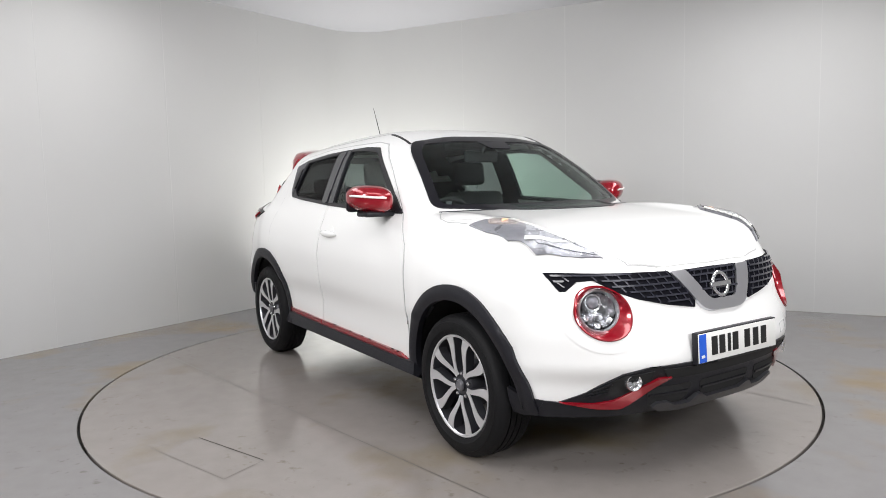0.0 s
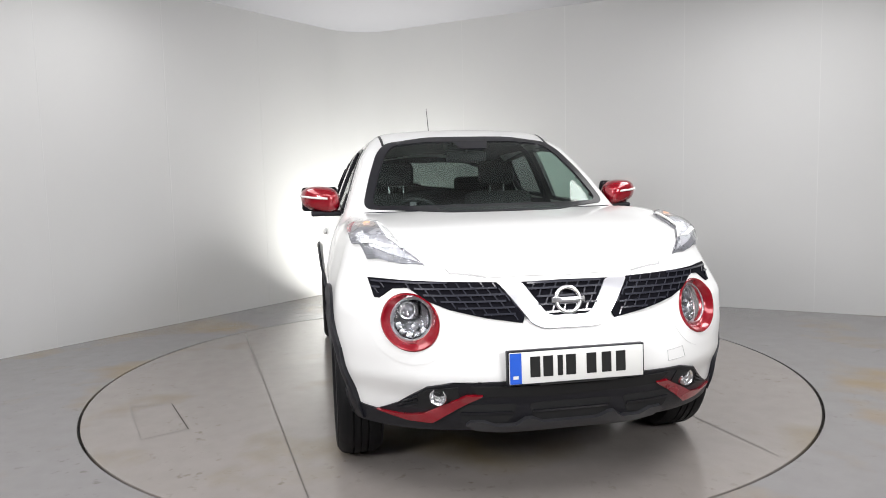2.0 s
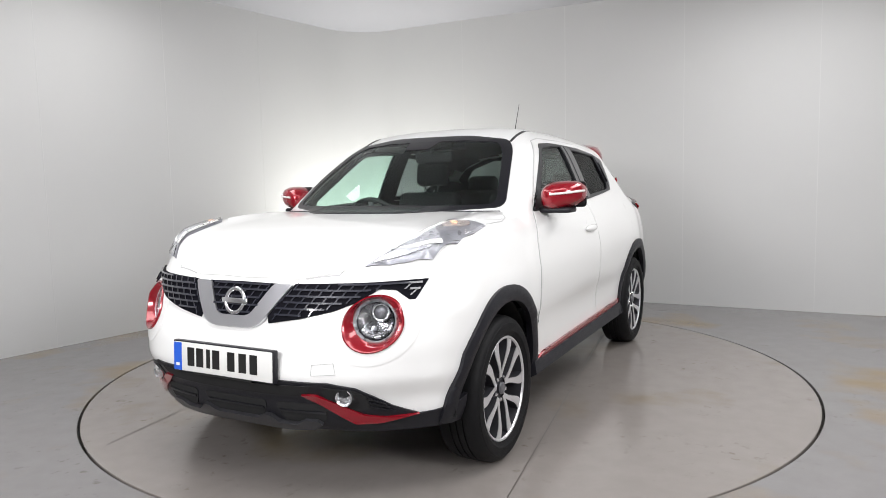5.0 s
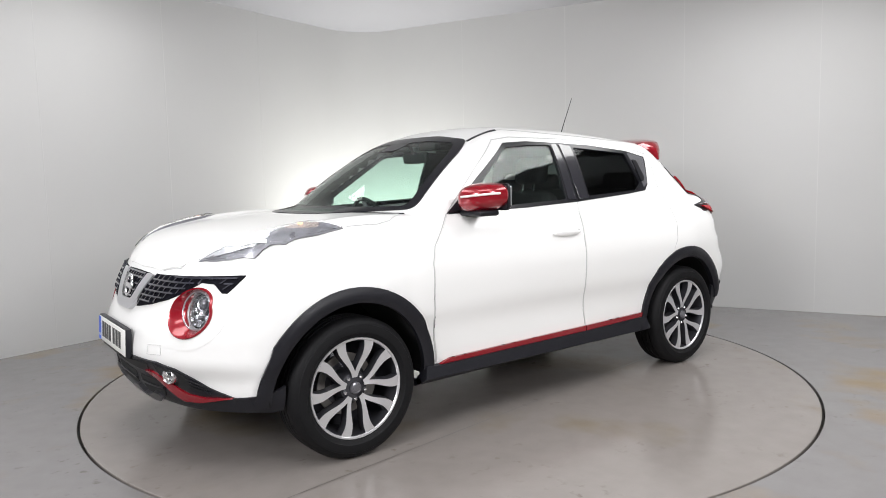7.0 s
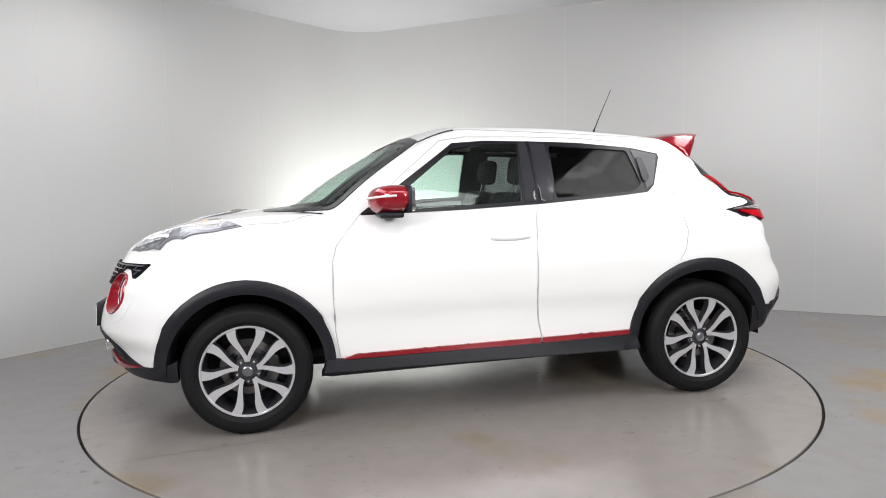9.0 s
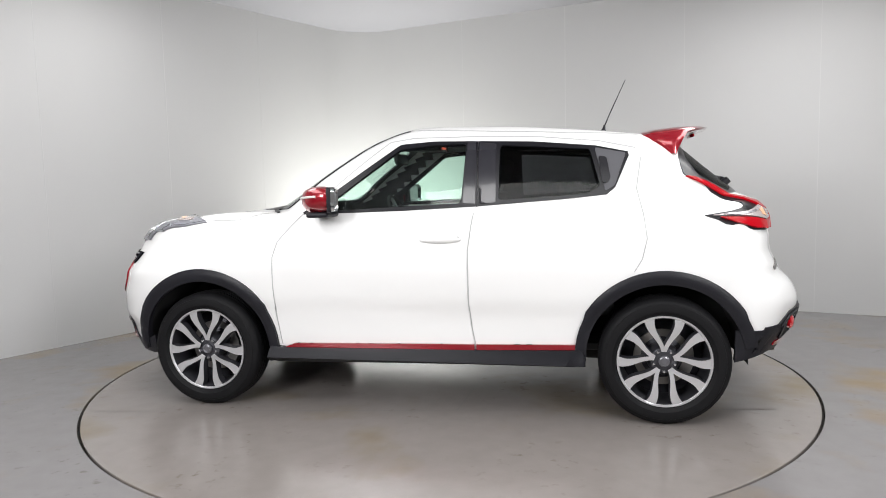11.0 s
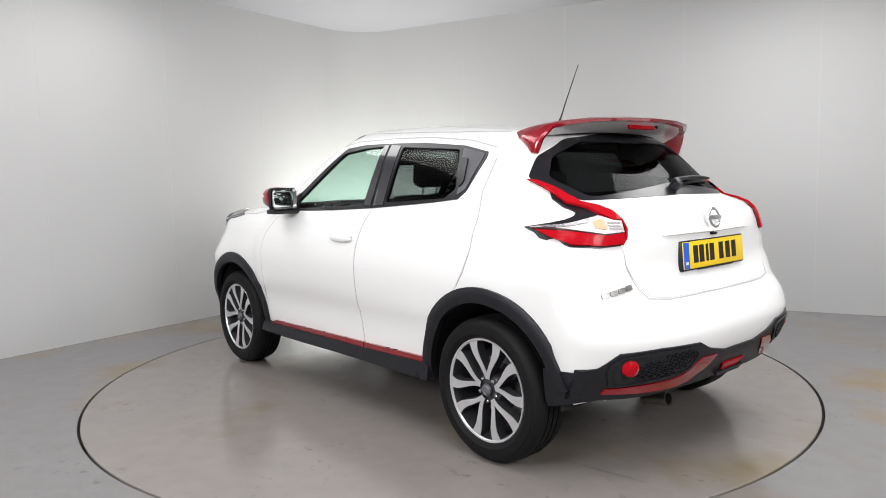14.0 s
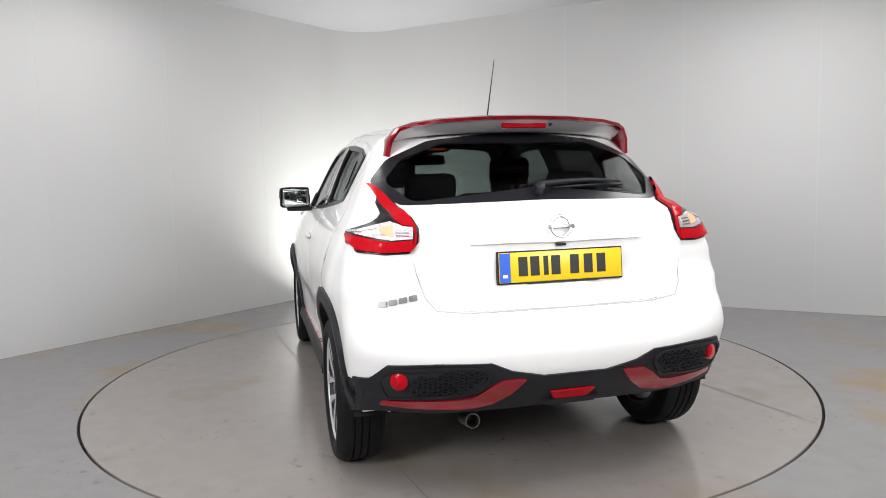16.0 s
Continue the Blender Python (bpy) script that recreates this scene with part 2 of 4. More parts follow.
def shoot(origin, ways, far):
    """From outside along the ways: the first points where the form is met."""
    t = np.zeros(len(origin))
    for _ in range(60):
        t = t + np.clip(form(origin + ways * t[:, None]), -0.05, 0.25) * 0.8
        t = np.minimum(t, far)
    return origin + ways * t[:, None]


def slope(P):
    e = 0.004
    g = np.stack([form(P + np.eye(3)[i] * e) - form(P - np.eye(3)[i] * e) for i in range(3)], 1)
    return g / np.maximum(np.linalg.norm(g, axis=1, keepdims=True), 1e-9)


def laid(view, uv, side=1):
    """Points of a drawing laid on the car: view side (x, z), front or rear (y, z), top (x, y)."""
    uv = np.asarray(uv, float)
    o = np.zeros((len(uv), 3))
    w = np.zeros((len(uv), 3))
    if view == "side":
        o[:, 0], o[:, 2], o[:, 1], w[:, 1] = uv[:, 0], uv[:, 1], 1.25 * side, -side
    elif view == "top":
        o[:, 0], o[:, 1], o[:, 2], w[:, 2] = uv[:, 0], uv[:, 1] * side, 1.9, -1
    else:
        s = 1 if view == "front" else -1
        o[:, 1], o[:, 2], o[:, 0], w[:, 0] = uv[:, 0] * side, uv[:, 1], 2.5 * s, -s
    return shoot(o, w, 2.2)


def tucked(view, poly, reach):
    """The drawing with points that would slip off the car's flank drawn in: x (rear) or z (top) must pass reach."""
    out = []
    for a, b in poly:
        for _ in range(40 if view == "rear" or a < 1.64 else 0):
            p = laid(view, [(a, b)])[0]
            if (view == "rear" and p[0] < reach) or (view == "top" and p[2] > reach):
                break
            a, b = (a * 0.995, b) if view == "rear" else (a, b * 0.995)
        out.append((a, b))
    return out


def dense(poly, step):
    out = []
    for (a, b), (c, d) in zip(poly, poly[1:] + poly[:1]):
        n = max(1, int(math.hypot(c - a, d - b) / step))
        out += [(a + (c - a) * i / n, b + (d - b) * i / n) for i in range(n)]
    return out


def rounded(poly, r, n=5):
    """The polygon with its corners rounded."""
    out = []
    for i, p in enumerate(poly):
        a, b = Vector(poly[i - 1]) - Vector(p), Vector(poly[(i + 1) % len(poly)]) - Vector(p)
        k = min(r, a.length * 0.45, b.length * 0.45)
        s, e = Vector(p) + a.normalized() * k, Vector(p) + b.normalized() * k
        out += [tuple(s.lerp(Vector(p), t).lerp(Vector(p).lerp(e, t), t)) for t in [j / n for j in range(n + 1)]]
    return out


def inside(pts, poly):
    pts = np.asarray(pts, float)
    r = np.zeros(len(pts), bool)
    q = np.array(poly, float)
    for (x0, y0), (x1, y1) in zip(q, np.roll(q, -1, 0)):
        c = (y0 > pts[:, 1]) != (y1 > pts[:, 1])
        with np.errstate(divide="ignore", invalid="ignore"):
            r ^= c & (pts[:, 0] < (x1 - x0) * (pts[:, 1] - y0) / (y1 - y0) + x0)
    return r


def shell_bm(view, poly, side=1, off=0.004, thick=0.006, step=0.03, holes=(), bm=None, lift=None):
    """A plate cut to the drawing, bent over the car's form, off metres proud of it."""
    loops = [dense(list(poly), step)] + [dense(list(h), step) for h in holes]
    verts, edges = [], []
    for lp in loops:
        k = len(verts)
        verts += lp
        edges += [(k + i, k + (i + 1) % len(lp)) for i in range(len(lp))]
    q = np.array(loops[0])
    lo, hi = q.min(0), q.max(0)
    gx, gy = np.meshgrid(np.arange(lo[0] + step / 2, hi[0], step), np.arange(lo[1] + step / 2, hi[1], step))
    grid = np.stack([gx.ravel(), gy.ravel()], 1)
    if len(grid):
        ok = inside(grid, loops[0])
        for h in loops[1:]:
            ok &= ~inside(grid, h)
        edge_pts = np.array(verts)
        grid = grid[ok]
        if len(grid):
            far = np.min(np.linalg.norm(grid[:, None] - edge_pts[None], axis=2), 1) > step * 0.45
            verts += [tuple(g) for g in grid[far]]
    v2, _, faces, *_ = delaunay_2d_cdt([Vector(v) for v in verts], edges, [], 0, 1e-6)
    v2 = np.array([tuple(v) for v in v2])
    faces = [f for f in faces]
    cen = np.array([v2[list(f)].mean(0) for f in faces])
    ok = inside(cen, loops[0])
    for h in loops[1:]:
        ok &= ~inside(cen, h)
    faces = [f for f, k in zip(faces, ok) if k]
    base = laid(view, v2, side)
    nrm = slope(base)
    lf = 0 if lift is None else np.array([lift(a, b) for a, b in v2])[:, None]
    outer, inner = base + nrm * (off + lf), base + nrm * (off + lf - thick)
    bm = bm or bmesh.new()
    vo = [bm.verts.new(p) for p in outer]
    vi = [bm.verts.new(p) for p in inner]
    count = {}
    for f in faces:
        tri = [vo[i] for i in f]
        a, b, c = (Vector(outer[i]) for i in f[:3])
        flip = (b - a).cross(c - a).dot(Vector(nrm[f[0]])) < 0
        f = f[::-1] if flip else f
        bm.faces.new([vo[i] for i in f])
        bm.faces.new([vi[i] for i in f[::-1]])
        for i, j in zip(f, f[1:] + f[:1]):
            count[(i, j)] = 1
    for i, j in count:
        if (j, i) not in count:
            bm.faces.new((vo[j], vo[i], vi[i], vi[j]))
    bmesh.ops.delete(bm, geom=[v for v in bm.verts if not v.link_faces], context="VERTS")
    return bm


def ribbon(line, width):
    """A thin polygon along a drawn line."""
    pts = [Vector(p) for p in line]
    left, right = [], []
    for i, p in enumerate(pts):
        d = (pts[min(i + 1, len(pts) - 1)] - pts[max(i - 1, 0)]).normalized()
        n = Vector((-d.y, d.x)) * width / 2
        left.append(tuple(p + n))
        right.append(tuple(p - n))
    return left + right[::-1]


def ring(cx, cz, r, n=48, a0=0, a1=360, sx=1.0):
    return [(cx + sx * r * math.cos(radians(a0 + (a1 - a0) * i / n)), cz + r * math.sin(radians(a0 + (a1 - a0) * i / n))) for i in range(n + (0 if a1 - a0 == 360 else 1))]


# ---- drawings of the car's openings (x, z) ----
AXLE, HUB, TYRE = 1.265, 0.325, 0.327
FWIN = rounded([(0.575, 1.102), (0.135, 1.434), (-0.05, 1.452), (-0.24, 1.455), (-0.225, 1.135)], 0.02)
RWIN = rounded([(-0.425, 1.442), (-0.425, 1.148), (-0.89, 1.172), (-0.955, 1.215), (-0.90, 1.408)], 0.02)
WSCREEN = rounded([(-0.668, 1.122), (-0.612, 1.285), (-0.548, 1.425), (-0.488, 1.482), (-0.25, 1.511), (0.25, 1.511), (0.488, 1.482), (0.548, 1.425), (0.612, 1.285), (0.668, 1.122), (0.3, 1.108), (-0.3, 1.108)], 0.05)
BWIN = rounded([(-0.585, 1.160), (-0.672, 1.255), (-0.585, 1.355), (-0.40, 1.432), (-0.12, 1.458), (0.12, 1.458), (0.40, 1.432), (0.585, 1.355), (0.672, 1.255), (0.585, 1.160), (0, 1.178)], 0.03)


def grown(poly, d):
    c = Vector((sum(p[0] for p in poly) / len(poly), sum(p[1] for p in poly) / len(poly)))
    return [tuple(Vector(p) + (Vector(p) - c).normalized() * d) for p in poly]


def hull_bm(inset, nu, nv, open_by):
    """The car's skin, in one sheet, with its openings left out."""
    us = np.linspace(0, 1, nu)
    ps = np.linspace(0, math.tau, nv, endpoint=False)
    u, p = np.meshgrid(us, ps, indexing="ij")
    u, p = u.ravel(), p.ravel()
    a, b = 0.26, 0.74
    phi = np.where(u < a, u / a * math.pi / 2, np.where(u > b, math.pi / 2 + (u - b) / (1 - b) * math.pi / 2, math.pi / 2))
    ox = np.interp(u, [0, a, b, 1], [1.15, 1.15, -1.05, -1.05])
    o = np.stack([ox, ox * 0, ox * 0 + 0.68], 1)
    w = np.stack([np.cos(phi), np.sin(phi) * np.sin(p), np.sin(phi) * np.cos(p)], 1)
    lo, hi = np.zeros(len(u)), np.full(len(u), 1.6)
    for _ in range(34):
        mid = (lo + hi) / 2
        f = form(o + w * mid[:, None]) + inset
        lo, hi = np.where(f < 0, mid, lo), np.where(f < 0, hi, mid)
    P = o + w * lo[:, None]
    x, y, z = P.T
    gone = np.zeros(len(P), bool)
    pane_gone = np.zeros(len(P), bool)
    n = slope(P)
    for view, poly in open_by:
        if view == "side":
            gone |= inside(P[:, [0, 2]], poly) & (np.abs(y) > 0.45) & (np.abs(n[:, 1]) > 0.3)
        elif view == "front":
            pane_gone |= inside(P[:, [1, 2]], poly) & (x > 0.1)
        else:
            pane_gone |= inside(P[:, [1, 2]], poly) & (x < -1.0)
    gone |= (n[:, 2] < -0.6) & (z < 0.5)
    bm = bmesh.new()
    vs = [bm.verts.new(q) for q in P]
    for i in range(nu - 1):
        for j in range(nv):
            k = (i * nv + j, i * nv + (j + 1) % nv, (i + 1) * nv + (j + 1) % nv, (i + 1) * nv + j)
            if not any(gone[q] for q in k) and not all(pane_gone[q] for q in k):
                bm.faces.new([vs[q] for q in k])
    bmesh.ops.remove_doubles(bm, verts=[v for v in bm.verts if v.index < 0 or True], dist=1e-5)
    bmesh.ops.delete(bm, geom=[v for v in bm.verts if not v.link_faces], context="VERTS")
    bmesh.ops.recalc_face_normals(bm, faces=bm.faces)
    return bm


# ---- the room ----
CORNER, DL, DR = Vector((-1.057, 3.903)), Vector((-0.573, -0.820)).normalized(), Vector((0.89, -0.455)).normalized()
HIGH = 3.012


def wall_line():
    """Plan of the studio wall: two long walls with a round corner, closed unseen behind the camera."""
    r, half = 0.55, math.acos(DL.dot(DR)) / 2
    k = r / math.tan(half)
    a, b = CORNER + DL * k, CORNER + DR * k
    mid = CORNER + (DL + DR).normalized() * (r / math.sin(half))
    a0, a1 = math.atan2(*(a - mid).yx), math.atan2(*(b - mid).yx)
    arc = [mid + Vector((math.cos(a0 + (a1 - a0) * i / 14), math.sin(a0 + (a1 - a0) * i / 14))) * r for i in range(15)]
    return arc


def wall_bm(points, high, thick=0.12):
    bm = bmesh.new()
    outs = []
    for i, p in enumerate(points):
        d = (points[min(i + 1, len(points) - 1)] - points[max(i - 1, 0)]).normalized()
        outs.append(p + Vector((-d.y, d.x)) * thick)
    for a, b, c, d in zip(points, points[1:], outs, outs[1:]):
        q = [bm.verts.new((v.x, v.y, h)) for h in (0, high) for v in (a, b, d, c)]
        bm.faces.new((q[0], q[4], q[5], q[1]))
        bm.faces.new((q[2], q[6], q[7], q[3]))
        bm.faces.new((q[4], q[7], q[6], q[5]))
    bmesh.ops.remove_doubles(bm, verts=bm.verts, dist=1e-5)
    return bm


arc = wall_line()
far_left, far_right = CORNER + DL * 12.5, CORNER + DR * 9.5
wall_back = tagged(part("wall_back", wall_bm([far_left] + arc + [far_right], HIGH), WALL), "off-white painted studio wall with a rounded corner", "wall", kind="structure")
# Never in view: added to close the room and throw light back.
wall_front = tagged(part("wall_front", wall_bm([far_right, Vector((far_right.x - 1.5, -7.2)), Vector((far_left.x + 1.5, -7.2)), far_left], HIGH), WALL), "unseen off-white wall added to close the studio behind the camera", "wall", kind="structure")
tagged(part("ceiling", box_bm((-10, -9, HIGH), (10, 5, HIGH + 0.15)), CEIL), "pale grey painted studio ceiling", "ceiling", kind="structure")



def wall_joint(base, way, dist, w):
    """A filled vertical joint between two wall boards."""
    p = base + way * dist
    n = Vector((-way.y, way.x))
    n = -n if n.dot(Vector((0, -1))) < 0 else n
    bm = box_bm((-w / 2, -0.002, 0.0), (w / 2, 0.001, HIGH - 0.002))
    bmesh.ops.transform(bm, matrix=Matrix.Translation((p.x, p.y, 0)) @ Matrix.Rotation(math.atan2(way.y, way.x), 4, "Z"), verts=bm.verts)
    return part("board_joint", bm, JOINT, wall_back, smooth=False)


JOINT = material("filled_board_joint", (0.56, 0.56, 0.555), 0.75, var=0.06, scale=3)
LEFT0, RIGHT0 = Vector((-3.405, 0.544)), Vector((1.753, 2.467))
for d, w in ((-1.8, 0.004), (-0.68, 0.004), (0.426, 0.005), (1.530, 0.009), (2.62, 0.004)):
    wall_joint(LEFT0, -DL, d, w)
for d, w in ((1.75, 0.004), (0.580, 0.009), (-0.591, 0.006), (-1.737, 0.006), (-2.9, 0.005), (-4.05, 0.005)):
    wall_joint(RIGHT0, -DR, d, w)

RADIUS = 2.2175


def floor_bm():
    bm = lathe_bm([(RADIUS + 0.008, -0.06), (RADIUS + 0.008, -0.002), (RADIUS + 0.010, 0.0), (4.5, 0.0), (14.0, 0.0)], 160)
    return bm


floor = tagged(part("floor", floor_bm(), FLOOR), "grey painted concrete studio floor with yellowish stains", "floor", kind="structure")
floor.location = (-0.018, 0.008, 0)
tagged(part("pit_floor", lathe_bm([(0.0, -0.06), (RADIUS + 0.02, -0.06)], 96), LINE), "dark pit under the turntable rim", "floor", kind="structure")


def turntable():
    disc = part("turntable", lathe_bm([(0.0, 0.0), (1.2, 0.0), (RADIUS - 0.009, 0.0), (RADIUS - 0.006, -0.003), (RADIUS - 0.006, -0.05)], 160), DISC)
    tagged(disc, "round taupe painted turntable set flush in the floor", "turntable")

    def strip(name, pts, w, mat):
        bm = bmesh.new()
        poly = ribbon(pts, w)
        bm.faces.new([bm.verts.new((a - 0.0103, b + 0.0734, 0.0012)) for a, b in poly])
        bmesh.ops.recalc_face_normals(bm, faces=bm.faces)
        return part(name, bm, mat, disc, smooth=False)

    strip("joint", [(-1.55, -1.53), (1.93, -0.98)], 0.006, FAINT)
    strip("joint", [(-1.9, 0.52), (1.85, 1.06)], 0.006, FAINT)
    strip("joint", [(-0.34, -1.33), (-0.20, 0.77)], 0.005, FAINT)
    strip("hatch_joint", [(0.32, -1.79), (0.80, -1.62)], 0.006, LINE)
    strip("hatch_joint", [(0.80, -1.62), (0.90, -1.83)], 0.005, FAINT)
    strip("hatch_joint", [(0.90, -1.83), (0.32, -2.02)], 0.003, FAINT)
    strip("hatch_joint", [(0.32, -2.02), (0.32, -1.79)], 0.003, FAINT)
    return disc


disc = turntable()


# ---- the car ----
car = tagged(new("car"), "white compact crossover car with red and black trim", "car")


def arch_cut(x):
    return [(x + 0.40 * math.cos(radians(a)), 0.335 + 0.40 * math.sin(radians(a))) for a in range(0, 181, 10)] + [(x - 0.40, 0.1), (x + 0.40, 0.1)]


ARCHES = [("side", arch_cut(AXLE)), ("side", arch_cut(-AXLE))]


def mirrored(half):
    """A closed drawing from its half with y >= 0, first and last on the middle line."""
    return half + [(x, -y) for x, y in half[::-1] if y > 1e-6]


def mirrored_y(half):
    return half + [(-y, z) for y, z in half[::-1] if y > 1e-6]


LAMP_AT, LAMP_R = (0.597, 0.722), 0.104
LAMP_HOLES = [("front", ring(s * LAMP_AT[0], LAMP_AT[1], LAMP_R + 0.022, 48)) for s in (1, -1)]
OPEN = ARCHES + LAMP_HOLES + [("side", FWIN), ("side", RWIN), ("front", WSCREEN), ("rear", BWIN)]
body = part("body", hull_bm(0.0, 330, 220, OPEN), WHITE, car, "glossy white painted body shell")
part("cabin_lining", hull_bm(0.035, 150, 110, ARCHES + LAMP_HOLES + [("side", grown(FWIN, 0.03)), ("side", grown(RWIN, 0.03)), ("front", grown(WSCREEN, 0.03)), ("rear", grown(BWIN, 0.03))]), CABIN, car, "dark inner lining")


def pane(name, bm, mat, parent):
    ob = part(name, bm, mat, parent)
    ob.visible_shadow = False
    return ob


def seam(view, line, s, w=0.006, parent=None, mat=None):
    # A raised grey strip whose colour stands in for shade in the gap.
    bm = shell_bm(view, ribbon(line, w), s, off=0.0022, thick=0.004, step=0.03)
    return part("panel_gap", bm, mat or SEAM, parent or body)


# bonnet, with its gap
BONNET = mirrored([(1.938, 0.0), (1.930, 0.27), (1.885, 0.440), (1.840, 0.490), (1.76, 0.560), (1.66, 0.612), (1.54, 0.624), (1.39, 0.640), (1.325, 0.705), (1.24, 0.750), (1.08, 0.770), (1.0, 0.755), (0.88, 0.675), (0.99, 0.47), (1.045, 0.25), (1.06, 0.0)])
bonnet = part("bonnet", shell_bm("top", rounded(BONNET, 0.02, 3), off=0.004, thick=0.006, step=0.035), WHITE, car)
for s in (1, -1):
    seam("top", [(1.925, 0.30), (1.890, 0.438), (1.832, 0.480)], s, 0.003)
    seam("top", [(1.24, 0.771), (1.08, 0.777), (1.0, 0.762), (0.875, 0.680)], s, 0.003)
    seam("top", [(0.30, 0.512), (0.15, 0.512), (0.0, 0.522), (-0.4, 0.548), (-0.8, 0.560), (-1.15, 0.545)], s, 0.004)
    part("roof_ditch", shell_bm("top", ribbon([(0.31, 0.512), (0.22, 0.512), (0.10, 0.515)], 0.014), s, off=0.004, step=0.03), GLOSS, body)
part("cowl_cover", shell_bm("top", mirrored([(1.055, 0.0), (1.04, 0.25), (0.985, 0.47), (0.875, 0.675), (0.855, 0.675), (0.965, 0.46), (1.02, 0.24), (1.035, 0.0)]), off=0.006, step=0.03), BLACK, car)

# windscreen and rear window
pane("windscreen", shell_bm("front", grown(WSCREEN, 0.006), off=0.004, thick=0.004, step=0.05), GLASS, car)
part("windscreen_seal", shell_bm("front", grown(WSCREEN, 0.012), off=0.006, thick=0.012, step=0.02, holes=[grown(WSCREEN, -0.036)]), GLOSS, car)
part("mirror_frit", shell_bm("front", rounded([(-0.11, 1.50), (-0.08, 1.44), (0.08, 1.44), (0.11, 1.50)], 0.02), off=0.006, step=0.04), GLOSS, car)

# doors: white panels with a black window frame
FDOOR = [(0.795, 0.365), (0.814, 0.5), (0.822, 0.7), (0.820, 0.86), (0.795, 0.94), (0.735, 1.01), (0.66, 1.095), (0.40, 1.315), (0.20, 1.475), (0.06, 1.497), (-0.29, 1.494), (-0.31, 1.13), (-0.285, 1.05), (-0.268, 0.9), (-0.268, 0.6), (-0.28, 0.48), (-0.296, 0.40), (-0.298, 0.368)]
RDOOR = [(-0.308, 0.368), (-0.306, 0.40), (-0.290, 0.48), (-0.278, 0.6), (-0.278, 0.9), (-0.295, 1.05), (-0.32, 1.13), (-0.30, 1.494), (-0.62, 1.482), (-0.95, 1.448), (-1.13, 1.405), (-1.155, 1.36), (-1.13, 1.2), (-1.16, 1.07), (-1.175, 0.95), (-1.150, 0.85), (-1.11, 0.78), (-1.05, 0.707), (-0.893, 0.55), (-0.840, 0.42), (-0.838, 0.375)]
DLO_F = [(0.665, 1.088), (0.41, 1.270), (0.135, 1.462), (-0.05, 1.474), (-0.3005, 1.468), (-0.3155, 1.118), (0.10, 1.100)]
DLO_R = [(-0.3025, 1.468), (-0.60, 1.456), (-0.93, 1.424), (-1.095, 1.388), (-1.100, 1.368), (-1.030, 1.205), (-0.985, 1.168), (-0.793, 1.150), (-0.3175, 1.118)]
for s in (1, -1):
    fd = part("front_door", shell_bm("side", FDOOR, s, off=0.004, thick=0.006, step=0.035, holes=[grown(FWIN, 0.01)]), WHITE, car)
    rd = part("rear_door", shell_bm("side", RDOOR, s, off=0.004, thick=0.006, step=0.035, holes=[grown(RWIN, 0.01)]), WHITE, car)
    part("window_frame", shell_bm("side", DLO_F, s, off=0.008, thick=0.02, step=0.03, holes=[FWIN]), GLOSS, fd, "black window frame and pillar trim")
    part("window_frame", shell_bm("side", DLO_R, s, off=0.008, thick=0.02, step=0.03, holes=[RWIN]), GLOSS, rd, "black window frame and pillar trim")
    pane("window_pane", shell_bm("side", grown(FWIN, 0.005), s, off=0.000, thick=0.004, step=0.06), GLASS, fd)
    pane("window_pane", shell_bm("side", grown(RWIN, 0.005), s, off=0.000, thick=0.004, step=0.06), PRIVACY, rd)
    part("pillar_cover", shell_bm("side", [(-0.245, 1.458), (-0.292, 1.458), (-0.304, 1.13), (-0.235, 1.135)], s, off=0.012, step=0.03), PIANO, fd)
    part("pillar_cover", shell_bm("side", [(-0.312, 1.458), (-0.405, 1.448), (-0.412, 1.135), (-0.325, 1.13)], s, off=0.012, step=0.03), PIANO, rd)
    part("quarter_cover", shell_bm("side", rounded([(-0.925, 1.412), (-1.085, 1.380), (-1.025, 1.212), (-0.975, 1.185), (-0.975, 1.215)], 0.012), s, off=0.012, step=0.025), QUARTER, rd, "dark grey textured quarter panel")
    part("recessed_handle", shell_bm("side", rounded([(-0.945, 1.365), (-0.985, 1.358), (-1.005, 1.25), (-0.985, 1.222), (-0.962, 1.228)], 0.01), s, off=0.020, thick=0.012, step=0.02), GLOSS, rd, "black hidden handle")
    for line in ([(0.80, 0.365), (0.819, 0.5), (0.827, 0.7), (0.825, 0.86), (0.80, 0.943), (0.74, 1.014), (0.665, 1.098)],
                 [(-0.302, 1.13), (-0.290, 1.05), (-0.273, 0.9), (-0.273, 0.6), (-0.285, 0.48), (-0.301, 0.40), (-0.303, 0.36)],
                 [(-1.16, 1.36), (-1.135, 1.2), (-1.165, 1.07), (-1.18, 0.95), (-1.155, 0.85), (-1.115, 0.785)]):
        seam("side", line, s, 0.0045)
    seam("side", [(0.66, 1.10), (0.40, 1.322), (0.20, 1.482), (0.06, 1.502), (-0.29, 1.499), (-0.62, 1.487), (-0.95, 1.452), (-1.135, 1.41)], s, 0.004)
    # handle: a bowed grip over a shallow dish
    bm = bmesh.new()
    bmesh.ops.create_uvsphere(bm, u_segments=24, v_segments=12, radius=1, matrix=Matrix.Translation((-0.125, s * 0.862, 0.952)) @ Matrix.Diagonal((0.115, 0.016, 0.021, 1)))
    grip = part("door_handle", bm, WHITE, fd)
    part("handle_dish", shell_bm("side", ring(-0.125, 0.965, 0.034, 24, sx=1.5), s, off=0.0055, thick=0.003, step=0.02), WHITE, fd)
    part("lock_cap", shell_bm("side", ring(-0.222, 0.957, 0.006, 10), s, off=0.02, thick=0.014, step=0.02), SEAM, grip)

